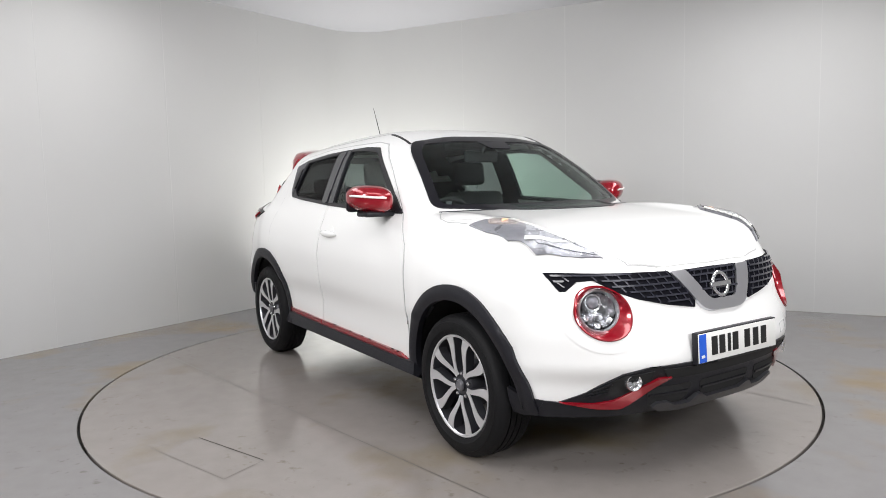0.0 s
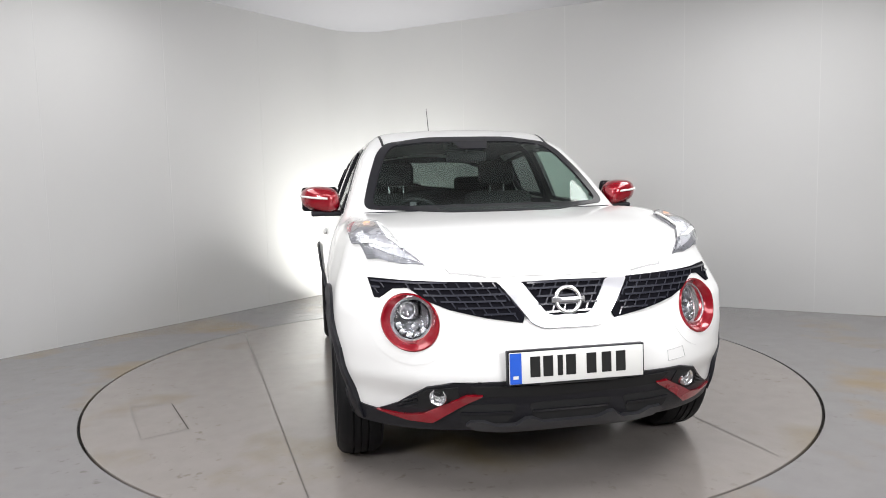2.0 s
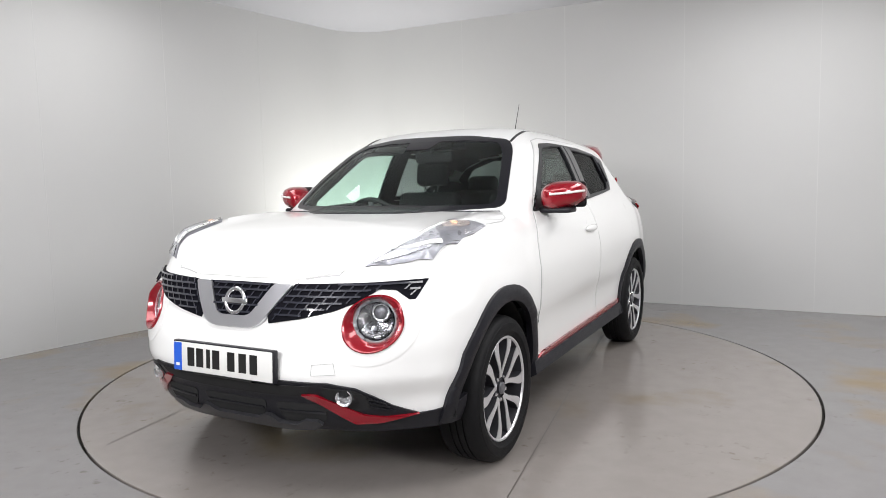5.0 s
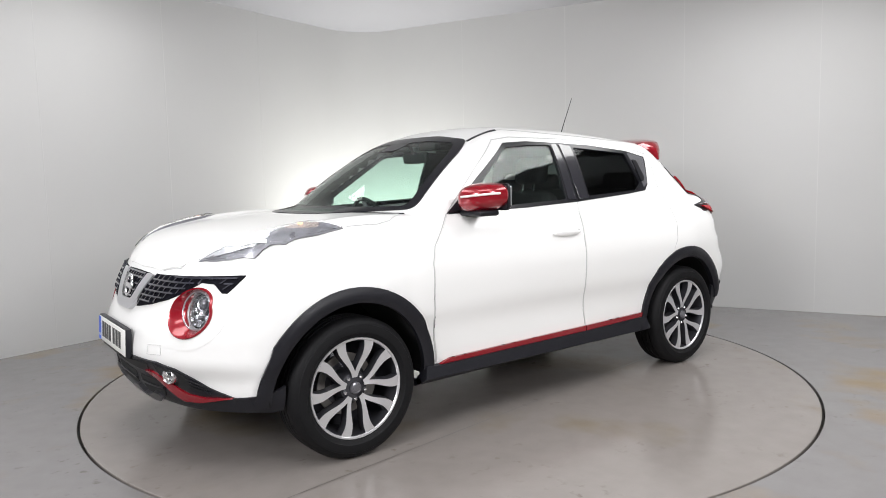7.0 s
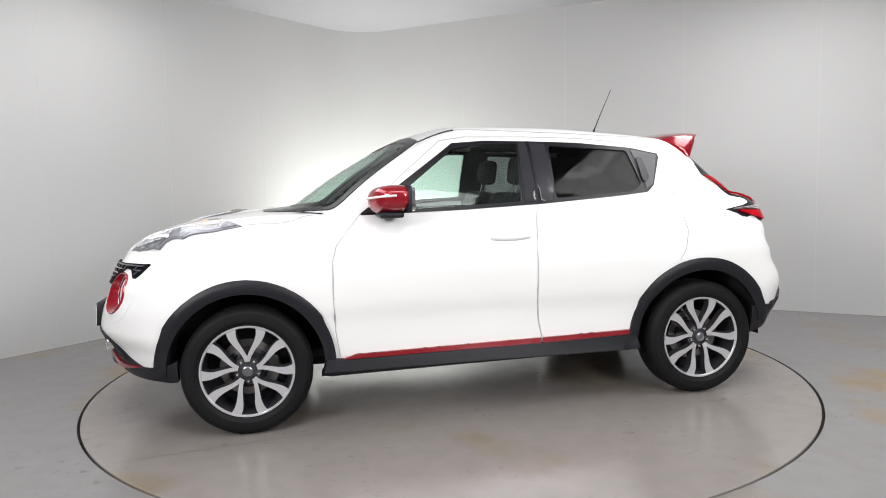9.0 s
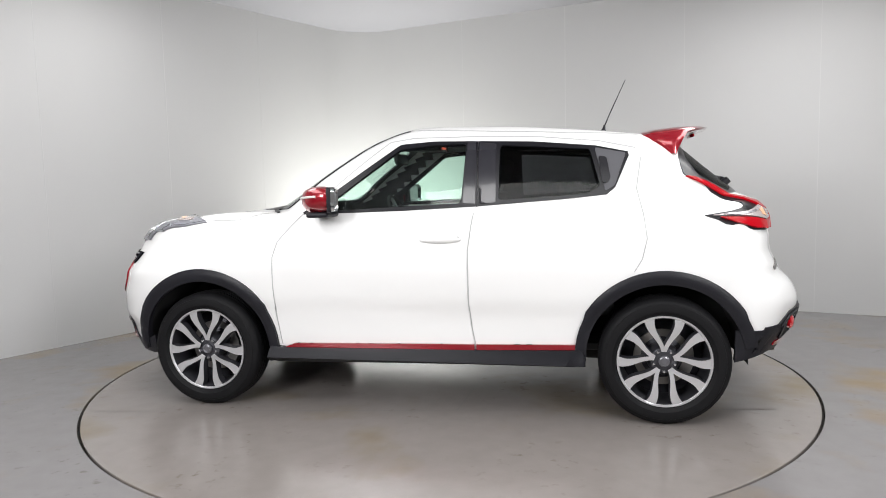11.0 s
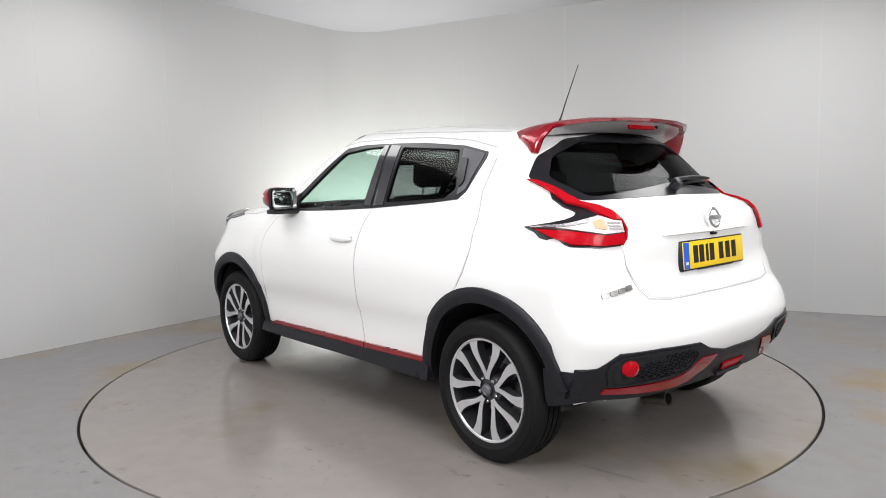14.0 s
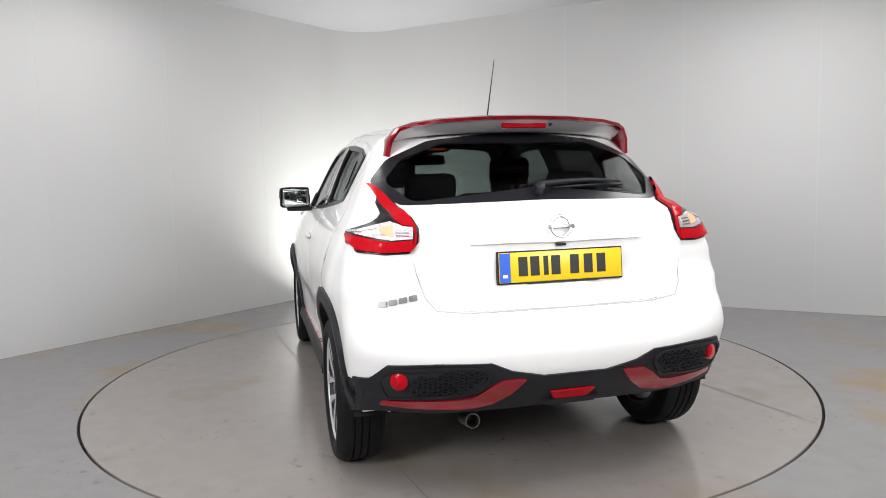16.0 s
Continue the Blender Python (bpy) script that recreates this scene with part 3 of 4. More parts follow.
# cladding round the arches, sills and the red line above them
for s in (1, -1):
    for ax in (AXLE, -AXLE):
        a0, a1 = (-4, 184) if ax > 0 else (-4, 170)
        outer = [(ax + (0.458 if abs(a - 90) < 60 else 0.445) * math.cos(radians(a)), 0.335 + 0.458 * math.sin(radians(a))) for a in range(a0, a1 + 1, 6)]
        inner = [(ax + 0.388 * math.cos(radians(a)), 0.335 + 0.388 * math.sin(radians(a))) for a in range(a1, a0 - 1, -6)]
        part("arch_cladding", shell_bm("side", outer + inner, s, off=0.012, thick=0.03, step=0.022, lift=lambda u, v: 0.010 * (1 - min(1, abs(math.hypot(u - ax, v - 0.335) - 0.425) / 0.035) ** 2)), BLACK, car, "black plastic arch trim")
        # arch liner: a dark drum over the wheel
        lin = Matrix.Translation((ax, s * 0.62, 0.335)) @ Matrix.Rotation(radians(-90 * s), 4, "X")
        part("arch_liner", lathe_bm([(0.0, -0.16), (0.395, -0.16), (0.402, 0.0), (0.402, 0.20)], 48, lin, a0=radians(177 if s > 0 else -3), a1=radians(363 if s > 0 else 183)), DARK, car)
    part("sill_cover", shell_bm("side", rounded([(0.90, 0.266), (0.868, 0.36), (0.77, 0.352), (-0.30, 0.362), (-0.86, 0.376), (-0.88, 0.31), (-0.80, 0.304), (0.80, 0.276)], 0.015), s, off=0.022, thick=0.03, step=0.03, lift=lambda u, v: 0.034 * math.exp(-(((v - 0.318) / 0.022) ** 2))), BLACK, car, "black plastic sill cover")
    part("red_sill_strip", shell_bm("side", [(0.80, 0.346), (0.72, 0.375), (0.3, 0.382), (-0.298, 0.391), (-0.298, 0.362), (0.3, 0.354), (0.72, 0.350)], s, off=0.016, thick=0.014, step=0.03), RED, car)
    part("red_sill_strip", shell_bm("side", [(-0.308, 0.391), (-0.836, 0.402), (-0.836, 0.376), (-0.308, 0.362)], s, off=0.016, thick=0.014, step=0.03), RED, car)
    part("bumper_corner", shell_bm("side", [(1.60, 0.40), (1.66, 0.372), (1.74, 0.360), (1.86, 0.352), (1.86, 0.305), (1.64, 0.285), (1.60, 0.29)], s, off=0.0065, thick=0.02, step=0.025), BLACK, car)
    part("bumper_corner", shell_bm("side", [(-1.60, 0.490), (-1.84, 0.492), (-1.86, 0.44), (-1.86, 0.385), (-1.74, 0.365), (-1.60, 0.33)], s, off=0.0065, thick=0.02, step=0.025), BLACK, car)

# floor pan between the wheels
part("underbody", box_bm((-1.55, -0.52, 0.245), (1.70, 0.52, 0.36), 0.03, 3), DARK, car, "dark underbody pan")

# ---- nose ----
LOWER = mirrored_y([(0.0, 0.505), (0.28, 0.512), (0.46, 0.508), (0.55, 0.485), (0.645, 0.402), (0.72, 0.358), (0.76, 0.355), (0.77, 0.290), (0.40, 0.298), (0.0, 0.305)])
lower = part("front_lower_bumper", shell_bm("front", LOWER, off=0.008, thick=0.02, step=0.03), BLACK, car, "black plastic lower bumper")
# Intakes are dark plates on the skin; their colour paints the openings' shade.
for y0, y1 in ((-0.44, -0.21), (-0.17, 0.17), (0.21, 0.44)):
    part("air_intake", shell_bm("front", rounded([(y0, 0.415), (y1, 0.415), (y1 - 0.03, 0.335), (y0 + 0.03, 0.335)], 0.025), off=0.0105, thick=0.006, step=0.03), DARK, lower)
    part("intake_bar", shell_bm("front", ribbon([(y0 + 0.02, 0.38), (y1 - 0.02, 0.38)], 0.009), off=0.016, thick=0.006, step=0.03), GLOSS, lower)
part("upper_intake", shell_bm("front", mirrored_y([(0.0, 0.492), (0.40, 0.498), (0.36, 0.452), (0.0, 0.446)]), off=0.0105, step=0.03), DARK, lower)
LIPW = [(0.0, 0.340), (0.110, 0.340), (0.150, 0.358), (0.178, 0.358), (0.215, 0.332), (0.29, 0.332), (0.335, 0.352), (0.385, 0.352), (0.40, 0.338), (0.36, 0.316), (0.25, 0.306), (0.0, 0.308)]
part("skid_lip", shell_bm("front", mirrored_y(LIPW), off=0.026, thick=0.02, step=0.025), material("grey_satin_plastic", (0.030, 0.030, 0.034), 0.32, var=0.1, scale=40), lower, "dark grey skid plate lip")
for s in (1, -1):
    # No hollow here: the pocket's shade is a dark plate.
    part("fog_pocket", shell_bm("front", [(0.44, 0.495), (0.545, 0.478), (0.635, 0.400), (0.52, 0.385), (0.43, 0.445)], s, off=0.0105, step=0.025), DARK, lower)
    for k in range(3):
        part("fog_slat", shell_bm("front", ribbon([(0.575, 0.448 - 0.02 * k), (0.625 + 0.012 * k, 0.412 - 0.016 * k)], 0.006), s, off=0.016, step=0.03), GLOSS, lower)
    part("red_accent", shell_bm("front", rounded([(0.345, 0.463), (0.405, 0.462), (0.553, 0.372), (0.62, 0.360), (0.72, 0.362), (0.60, 0.338), (0.52, 0.336)], 0.006), s, off=0.018, thick=0.016, step=0.025), RED, lower)
    fm = Matrix.Translation((laid("front", [(0.503, 0.447)])[0][0] + 0.001, s * 0.503, 0.447)) @ Matrix.Rotation(radians(22 * s), 4, "Z") @ Matrix.Rotation(radians(90), 4, "Y") @ Matrix.Scale(0.8, 4)
    fog = part("fog_lamp", lathe_bm([(0.0, 0.012), (0.026, 0.016), (0.034, 0.030), (0.040, 0.034), (0.043, 0.026), (0.043, -0.03)], 32, fm), CHROME, car, "small round fog lamp")
    pane("lens", lathe_bm([(0.0, 0.036), (0.02, 0.034), (0.034, 0.028), (0.034, 0.024), (0.0, 0.030)], 32, fm), LENS, fog)

# grille: side wings, middle field, bright V
WING = [(0.735, 0.876), (0.718, 0.806), (0.700, 0.806), (0.650, 0.842), (0.595, 0.846), (0.530, 0.800), (0.457, 0.770), (0.32, 0.738), (0.185, 0.716), (0.175, 0.74), (0.265, 0.862), (0.435, 0.868), (0.62, 0.873)]
FIELD = mirrored_y([(0.0, 0.862), (0.185, 0.860), (0.10, 0.738), (0.075, 0.728), (0.0, 0.726)])
VEE = mirrored_y([(0.0, 0.734), (0.070, 0.735), (0.094, 0.748), (0.170, 0.856), (0.262, 0.858), (0.150, 0.712), (0.120, 0.696), (0.09, 0.690), (0.0, 0.690)])


def grille_cells(poly, s, parent, rows, du, lean):
    """Glossy cross bars over the dark field, clipped to the drawing."""
    bm = bmesh.new()
    for z in rows:
        us = np.arange(-0.78, 0.78, du)
        run = []
        for u in us:
            ok = inside([(u, z - 0.006)], poly)[0] and inside([(u, z + 0.006)], poly)[0]
            if ok:
                run.append((u, z))
            if (not ok or u == us[-1]) and len(run) > 1:
                shell_bm("front", ribbon(run, 0.007), s, off=0.017, thick=0.008, step=0.05, bm=bm)
            if not ok:
                run = []
    for i, u in enumerate(np.arange(-0.78, 0.78, du * 1.5)):
        for j, (z0, z1) in enumerate(zip(rows, rows[1:])):
            o = u + (du * 0.75 if j % 2 else 0)
            a, b = (o - lean, z0), (o + lean, z1)
            if inside([a], poly)[0] and inside([b], poly)[0]:
                shell_bm("front", ribbon([a, b], 0.005), s, off=0.015, thick=0.006, step=0.05, bm=bm)
    return part("grille_mesh", bm, GRILLE, parent, "gloss black grille bars")


SATINCHROME = material("satin_chrome", (0.66, 0.66, 0.69), 0.28, metal=0.85)
GRILLE = material("grille_gloss_bar", (0.028, 0.029, 0.040), 0.14, coat=1.0)
NAVY = material("grille_backing", (0.003, 0.003, 0.006), 0.7, spec=0.1)
for s in (1, -1):
    wing = part("grille_wing", shell_bm("front", WING, s, off=0.009, thick=0.014, step=0.025), NAVY, car, "black mesh grille wing")
    grille_cells(WING, s, wing, [0.725, 0.748, 0.771, 0.794, 0.817, 0.840, 0.862], 0.03, 0.007)
field = part("grille_field", shell_bm("front", FIELD, off=0.008, thick=0.014, step=0.03), NAVY, car, "black mesh grille centre")
grille_cells(FIELD, 1, field, [0.748, 0.776, 0.804, 0.832, 0.852], 0.03, 0.007)
vee = part("grille_frame", shell_bm("front", rounded(VEE, 0.012, 3), off=0.016, thick=0.02, step=0.02), SATINCHROME, car, "chrome V-shaped grille frame")


def emblem(center, tilt, back, scale, parent):
    m = Matrix.Translation(center) @ Matrix.Rotation(radians(tilt), 4, "Y")
    bm = bmesh.new()
    prof = [(0.046 + 0.008 * math.cos(a), 0.006 * math.sin(a)) for a in np.linspace(0, math.tau, 13)[:-1]]
    lathe_bm(prof, 40, m @ Matrix.Rotation(radians(90 * back), 4, "Y") @ Matrix.Scale(scale, 4), True, bm)
    e = part("emblem", bm, CHROME, parent, "chrome ring badge")
    b2 = box_bm((-0.006, -0.064, -0.0105), (0.006, 0.064, 0.0105), 0.003)
    bmesh.ops.transform(b2, matrix=m @ Matrix.Scale(scale, 4), verts=b2.verts)
    part("emblem_bar", b2, CHROME, e)


emblem((laid("front", [(0.0, 0.795)])[0][0] + 0.022, 0.0, 0.795), -14, 1, 1.05, car)


def number_plate(x, z, tilt, mat, facing, parent):
    """A plate with a blue band; its characters are plain bars."""
    m = Matrix.Translation((x, 0, z)) @ Matrix.Rotation(radians(tilt), 4, "Y") @ Matrix.Rotation(radians(0 if facing > 0 else 180), 4, "Z")

    def block(lo, hi, bev=0.0):
        bm = box_bm(lo, hi, bev)
        bmesh.ops.transform(bm, matrix=m, verts=bm.verts)
        return bm

    plate = part("number_plate", block((-0.012, -0.264, -0.060), (0.0, 0.264, 0.058), 0.003), mat, parent, "white number plate" if facing > 0 else "yellow number plate")
    part("plate_holder", block((-0.03, -0.270, -0.066), (-0.004, 0.270, 0.064), 0.004), BLACK, plate)
    # seen from in front the band is at the reader's left, the car's right
    part("plate_band", block((0.0, -0.262, -0.058), (0.0012, -0.218, 0.056)), BLUE, plate, smooth=False)
    part("band_mark", block((0.0012, -0.250, -0.040), (0.002, -0.230, -0.028)), PLATEW, plate, smooth=False)
    for k, y in enumerate((-0.165, -0.115, -0.068, -0.026, 0.055, 0.115, 0.172)):
        w = 0.010 if k == 2 else 0.019
        part("plate_bar", block((0.0, y - w, -0.036), (0.0015, y + w, 0.040)), INK, plate, smooth=False)
    part("maker_line", block((-0.002, -0.15, -0.068), (0.001, 0.16, -0.060)), INK, plate, smooth=False)
    return plate


seam("front", [(0.40, 0.535), (0.40, 0.575), (0.48, 0.582), (0.49, 0.54), (0.40, 0.535)], 1, 0.0018)
number_plate(max(p[0] for p in laid("front", [(0.0, 0.51), (0.0, 0.54), (0.0, 0.57)])) + 0.022, 0.566, -3, PLATEW, 1, car)

# round main lamps in red rings, and the blade lamps above
REFLECT = material("lamp_reflector", (0.30, 0.30, 0.32), 0.22, metal=1.0, var=0.1, scale=60, bump=0.5, bscale=55)
SATIN = material("lamp_satin_silver", (0.46, 0.46, 0.49), 0.28, metal=0.6, var=0.15, scale=25)
BLADEBASE = material("lamp_housing_grey", (0.20, 0.20, 0.22), 0.3, metal=0.5, var=0.2, scale=20)
for s in (1, -1):
    # a red bowl sinks from the skin to the lamp set deep in it
    turn = [math.tau * k / 56 for k in range(56)]
    mid = laid("front", [(0.600, 0.738)])
    nrm = Vector(slope(mid)[0])
    deep = Vector(mid[0]) - nrm * 0.036 + Vector((0, 0.004, 0))
    across = Vector((0, 1, 0)) - nrm * nrm.y
    across.normalize()
    upward = nrm.cross(across)
    face = Matrix((across, upward, nrm)).transposed().to_4x4()
    face = Matrix.Diagonal((1, s, 1, 1)) @ Matrix.Translation(deep) @ face
    bm = bmesh.new()
    loops = []
    for r, off in ((LAMP_R + 0.002, -0.004), (LAMP_R + 0.001, 0.007), (LAMP_R - 0.003, 0.011), (LAMP_R - 0.007, 0.009)):
        base = laid("front", [(LAMP_AT[0] + r * math.cos(a), LAMP_AT[1] + r * math.sin(a)) for a in turn])
        loops.append([Vector(q) + Vector(n) * off for q, n in zip(base, slope(base))])
        loops[-1] = [Matrix.Diagonal((1, s, 1)) @ q for q in loops[-1]]
    rim_loop = [face @ Vector((0.0855 * math.cos(a), 0.0855 * math.sin(a), 0.004)) for a in turn]
    loops.append([(p * 0.5 + q * 0.5) for p, q in zip(loops[-1], rim_loop)])
    loops.append(rim_loop)
    loops.append([face @ Vector((0.0845 * math.cos(a), 0.0845 * math.sin(a), -0.012)) for a in turn])
    rows = [[bm.verts.new(q) for q in lp] for lp in loops]
    for p, q in zip(rows, rows[1:]):
        for k in range(56):
            bm.faces.new((p[k], p[(k + 1) % 56], q[(k + 1) % 56], q[k]))
    bmesh.ops.recalc_face_normals(bm, faces=bm.faces)
    lamp = part("headlamp", lathe_bm([(0.0, -0.055), (0.05, -0.050), (0.078, -0.030), (0.0845, -0.008)], 40, face), REFLECT, car, "round headlamp")
    part("lamp_surround", shell_bm("front", ring(*LAMP_AT, LAMP_R + 0.050, 56), s, off=0.002, thick=0.010, step=0.02, holes=[ring(*LAMP_AT, LAMP_R - 0.002, 56)]), WHITE, body)
    part("lamp_ring", bm, RED, lamp, "red painted lamp bowl")
    part("lamp_rim", lathe_bm([(0.0845, -0.010), (0.0850, 0.003), (0.081, 0.005), (0.077, -0.002), (0.076, -0.020)], 48, face), SATIN, lamp)
    spot = face @ Matrix.Translation((0.016, 0.036, -0.012))
    part("projector", lathe_bm([(0.0, 0.016), (0.012, 0.014), (0.022, 0.008), (0.027, -0.002), (0.027, -0.03)], 32, spot), material("projector_glass", (0.20, 0.20, 0.22), 0.06, metal=0.6), lamp, "round projector lens")
    part("projector_ring", lathe_bm([(0.027, -0.02), (0.028, 0.003), (0.033, 0.005), (0.036, -0.002), (0.036, -0.03)], 32, spot), CHROME, lamp)
    for k in range(6):
        a = radians(200 + 28 * k)
        fc = box_bm((-0.010, -0.013, -0.03), (0.010, 0.013, -0.012), 0.004)
        bmesh.ops.transform(fc, matrix=face @ Matrix.Translation((0.052 * math.cos(a), 0.052 * math.sin(a), 0)) @ Matrix.Rotation(a, 4, "Z") @ Matrix.Rotation(radians(-24), 4, "Y"), verts=fc.verts)
        part("reflector_facet", fc, CHROME if k % 2 else REFLECT, lamp)
    part("lamp_bulb", lathe_bm([(0.0, -0.006), (0.008, -0.008), (0.010, -0.016), (0.010, -0.05)], 20, face @ Matrix.Translation((-0.004, -0.028, 0))), SATIN, lamp)
    pane("lens", lathe_bm([(0.0, 0.016), (0.03, 0.014), (0.06, 0.009), (0.082, 0.001), (0.080, -0.001), (0.0, 0.013)], 40, face), LENS, lamp)

    BLADE = tucked("top", [(1.262, 0.778), (1.345, 0.730), (1.405, 0.668), (1.54, 0.650), (1.66, 0.638), (1.76, 0.588), (1.838, 0.525), (1.79, 0.605), (1.745, 0.655), (1.665, 0.728), (1.60, 0.752), (1.545, 0.780), (1.40, 0.785)], 0.965)
    swell = lambda u, v: 0.010 * math.exp(-(((u - 1.55) / 0.25) ** 2))
    blade = part("blade_lamp", shell_bm("top", BLADE, s, off=0.003, thick=0.02, step=0.025, lift=swell), BLADEBASE, car, "blade-shaped upper lamp")
    part("silver_inlay", shell_bm("top", [(1.52, 0.668), (1.66, 0.652), (1.755, 0.602), (1.818, 0.548), (1.775, 0.605), (1.735, 0.648), (1.66, 0.712), (1.60, 0.732), (1.57, 0.70)], s, off=0.007, thick=0.006, step=0.02, lift=swell), SATIN, blade)
    part("amber_inlay", shell_bm("top", rounded([(1.36, 0.738), (1.415, 0.688), (1.48, 0.676), (1.51, 0.70), (1.46, 0.745), (1.38, 0.755)], 0.015), s, off=0.008, thick=0.006, step=0.025, lift=swell), material("amber_reflector", (0.60, 0.52, 0.48), 0.2, metal=0.7, bump=0.5, bscale=60), blade)
    part("lamp_bulb", shell_bm("top", ring(1.44, 0.712, 0.013, 18), s, off=0.012, thick=0.01, step=0.02, lift=swell), AMBER, blade)
    part("light_guide", shell_bm("top", ribbon([(1.43, 0.670), (1.54, 0.660), (1.66, 0.647), (1.75, 0.597), (1.70, 0.662), (1.61, 0.738)], 0.009), s, off=0.011, thick=0.005, step=0.03, lift=swell), PLATEW, blade)
    pane("lens", shell_bm("top", grown(BLADE, -0.004), s, off=0.014, thick=0.003, step=0.03, lift=swell), LENS, blade)

# door mirrors
for s in (1, -1):
    bm = bmesh.new()
    n, mm = 28, 18
    rows = []
    for i in range(mm + 1):
        ph = math.pi * i / mm
        row = []
        for j in range(n):
            th = math.tau * j / n
            sp = lambda v, e: math.copysign(abs(v) ** e, v)
            X, Y, Z = sp(math.sin(ph), 0.75) * sp(math.cos(th), 0.8), sp(math.sin(ph), 0.75) * sp(math.sin(th), 0.8), sp(math.cos(ph), 0.75)
            X = min(X, 1) if X > 0 else X * 0.45
            w = 1 - 0.10 * Y
            row.append(bm.verts.new((0.50 + 0.125 * X - 0.035 * Y, s * (0.895 + 0.108 * Y), 1.172 + 0.073 * Z * w + 0.012 * Y)))
        rows.append(row)
    for a, b in zip(rows, rows[1:]):
        for j in range(n):
            q = [a[j], a[(j + 1) % n], b[(j + 1) % n], b[j]]
            bm.faces.new(q if s > 0 else q[::-1])
    bmesh.ops.remove_doubles(bm, verts=bm.verts, dist=1e-5)
    bmesh.ops.recalc_face_normals(bm, faces=bm.faces)
    mir = part("door_mirror", bm, RED, car, "red door mirror with black foot")
    mg = box_bm((-0.004, -0.092, -0.060), (0.004, 0.092, 0.060), 0.02, 4)
    bmesh.ops.transform(mg, matrix=Matrix.Translation((0.446, s * 0.897, 1.172)) @ Matrix.Rotation(radians(14 * s), 4, "Z"), verts=mg.verts)
    part("mirror_glass", mg, MIRROR, mir)
    rim = box_bm((-0.008, -0.101, -0.068), (0.012, 0.101, 0.068), 0.02, 4)
    bmesh.ops.transform(rim, matrix=Matrix.Translation((0.458, s * 0.897, 1.172)) @ Matrix.Rotation(radians(14 * s), 4, "Z"), verts=rim.verts)
    part("mirror_rim", rim, BLACK, mir)
    ind = tube_bm([(0.50 + 0.128 * math.cos(a) ** 0.8 - 0.035 * math.copysign(abs(math.sin(a)) ** 0.8, a), s * (0.895 + 0.110 * math.copysign(abs(math.sin(a)) ** 0.8, a)), 1.180 + 0.012 * math.sin(a)) for a in np.linspace(-0.25, 1.35, 12)], 0.006, 8)
    part("indicator_strip", ind, PLATEW, mir, "white indicator strip")
    ft = box_bm((0.46, 0.77, 1.078), (0.585, 0.95, 1.108), 0.012, 3)
    bmesh.ops.transform(ft, matrix=Matrix.Diagonal((1, s, 1, 1)), verts=ft.verts)
    bmesh.ops.recalc_face_normals(ft, faces=ft.faces)
    part("mirror_foot", ft, BLACK, mir)
    part("mirror_triangle", shell_bm("side", rounded([(0.67, 1.092), (0.50, 1.105), (0.50, 1.20), (0.54, 1.18)], 0.01), s, off=0.016, thick=0.02, step=0.03), BLACK, car)

# ---- tail ----
GATE = mirrored_y([(0.0, 0.752), (0.40, 0.757), (0.50, 0.768), (0.545, 0.815), (0.575, 0.90), (0.592, 0.975), (0.558, 1.03), (0.553, 1.08), (0.590, 1.15), (0.664, 1.25), (0.60, 1.365), (0.41, 1.447), (0.12, 1.476), (0.0, 1.478)])
gate = part("tailgate", shell_bm("rear", GATE, off=0.004, thick=0.006, step=0.035, holes=[grown(BWIN, 0.006)]), WHITE, car)
pane("rear_window", shell_bm("rear", BWIN, off=0.003, thick=0.004, step=0.05), REARGLASS, gate)
part("window_border", shell_bm("rear", grown(BWIN, 0.010), off=0.006, thick=0.01, step=0.025, holes=[grown(BWIN, -0.045)]), GLOSS, gate)
seam("rear", mirrored_y([(0.0, 0.751), (0.40, 0.751), (0.516, 0.763), (0.554, 0.813), (0.576, 0.90), (0.588, 0.975)])[:6], 1, 0.004)
seam("rear", [(0.0, 0.751), (0.40, 0.751), (0.516, 0.763), (0.554, 0.813), (0.576, 0.90), (0.588, 0.975)], -1, 0.004)
part("gate_ledge", shell_bm("rear", rounded([(-0.37, 1.006), (-0.37, 1.018), (0.0, 1.026), (0.37, 1.018), (0.37, 1.006), (0.0, 1.002)], 0.004), off=0.026, thick=0.024, step=0.03, lift=lambda u, v: -0.016 * (u / 0.37) ** 2), WHITE, gate)
part("gate_button", box_bm((-1.880, -0.02, 0.992), (-1.86, 0.02, 1.002), 0.003), BLACK, gate)
number_plate(laid("rear", [(0.0, 0.915)])[0][0] - 0.017, 0.915, 5, PLATEY, -1, gate)
emblem((laid("rear", [(0.0, 1.068)])[0][0] - 0.030, 0.0, 1.068), 12, -1, 0.9, gate)
for k in range(4):
    part("model_badge", shell_bm("rear", rounded([(0.728 - 0.038 * k, 0.778 + 0.007 * k), (0.697 - 0.038 * k, 0.782 + 0.007 * k), (0.697 - 0.038 * k, 0.803 + 0.007 * k), (0.728 - 0.038 * k, 0.798 + 0.007 * k)], 0.004, 2), off=0.007, thick=0.006, step=0.02), STEEL, car, "grey metal badge block")
ARCHB = mirrored_y([(0.0, 0.512), (0.13, 0.512), (0.26, 0.540), (0.34, 0.576), (0.55, 0.580), (0.715, 0.572), (0.752, 0.535), (0.775, 0.514), (0.825, 0.506), (0.815, 0.375), (0.55, 0.368), (0.34, 0.374), (0.0, 0.380)])
rlow = part("rear_lower_bumper", shell_bm("rear", ARCHB, off=0.008, thick=0.02, step=0.03), BLACK, car, "black plastic lower bumper")
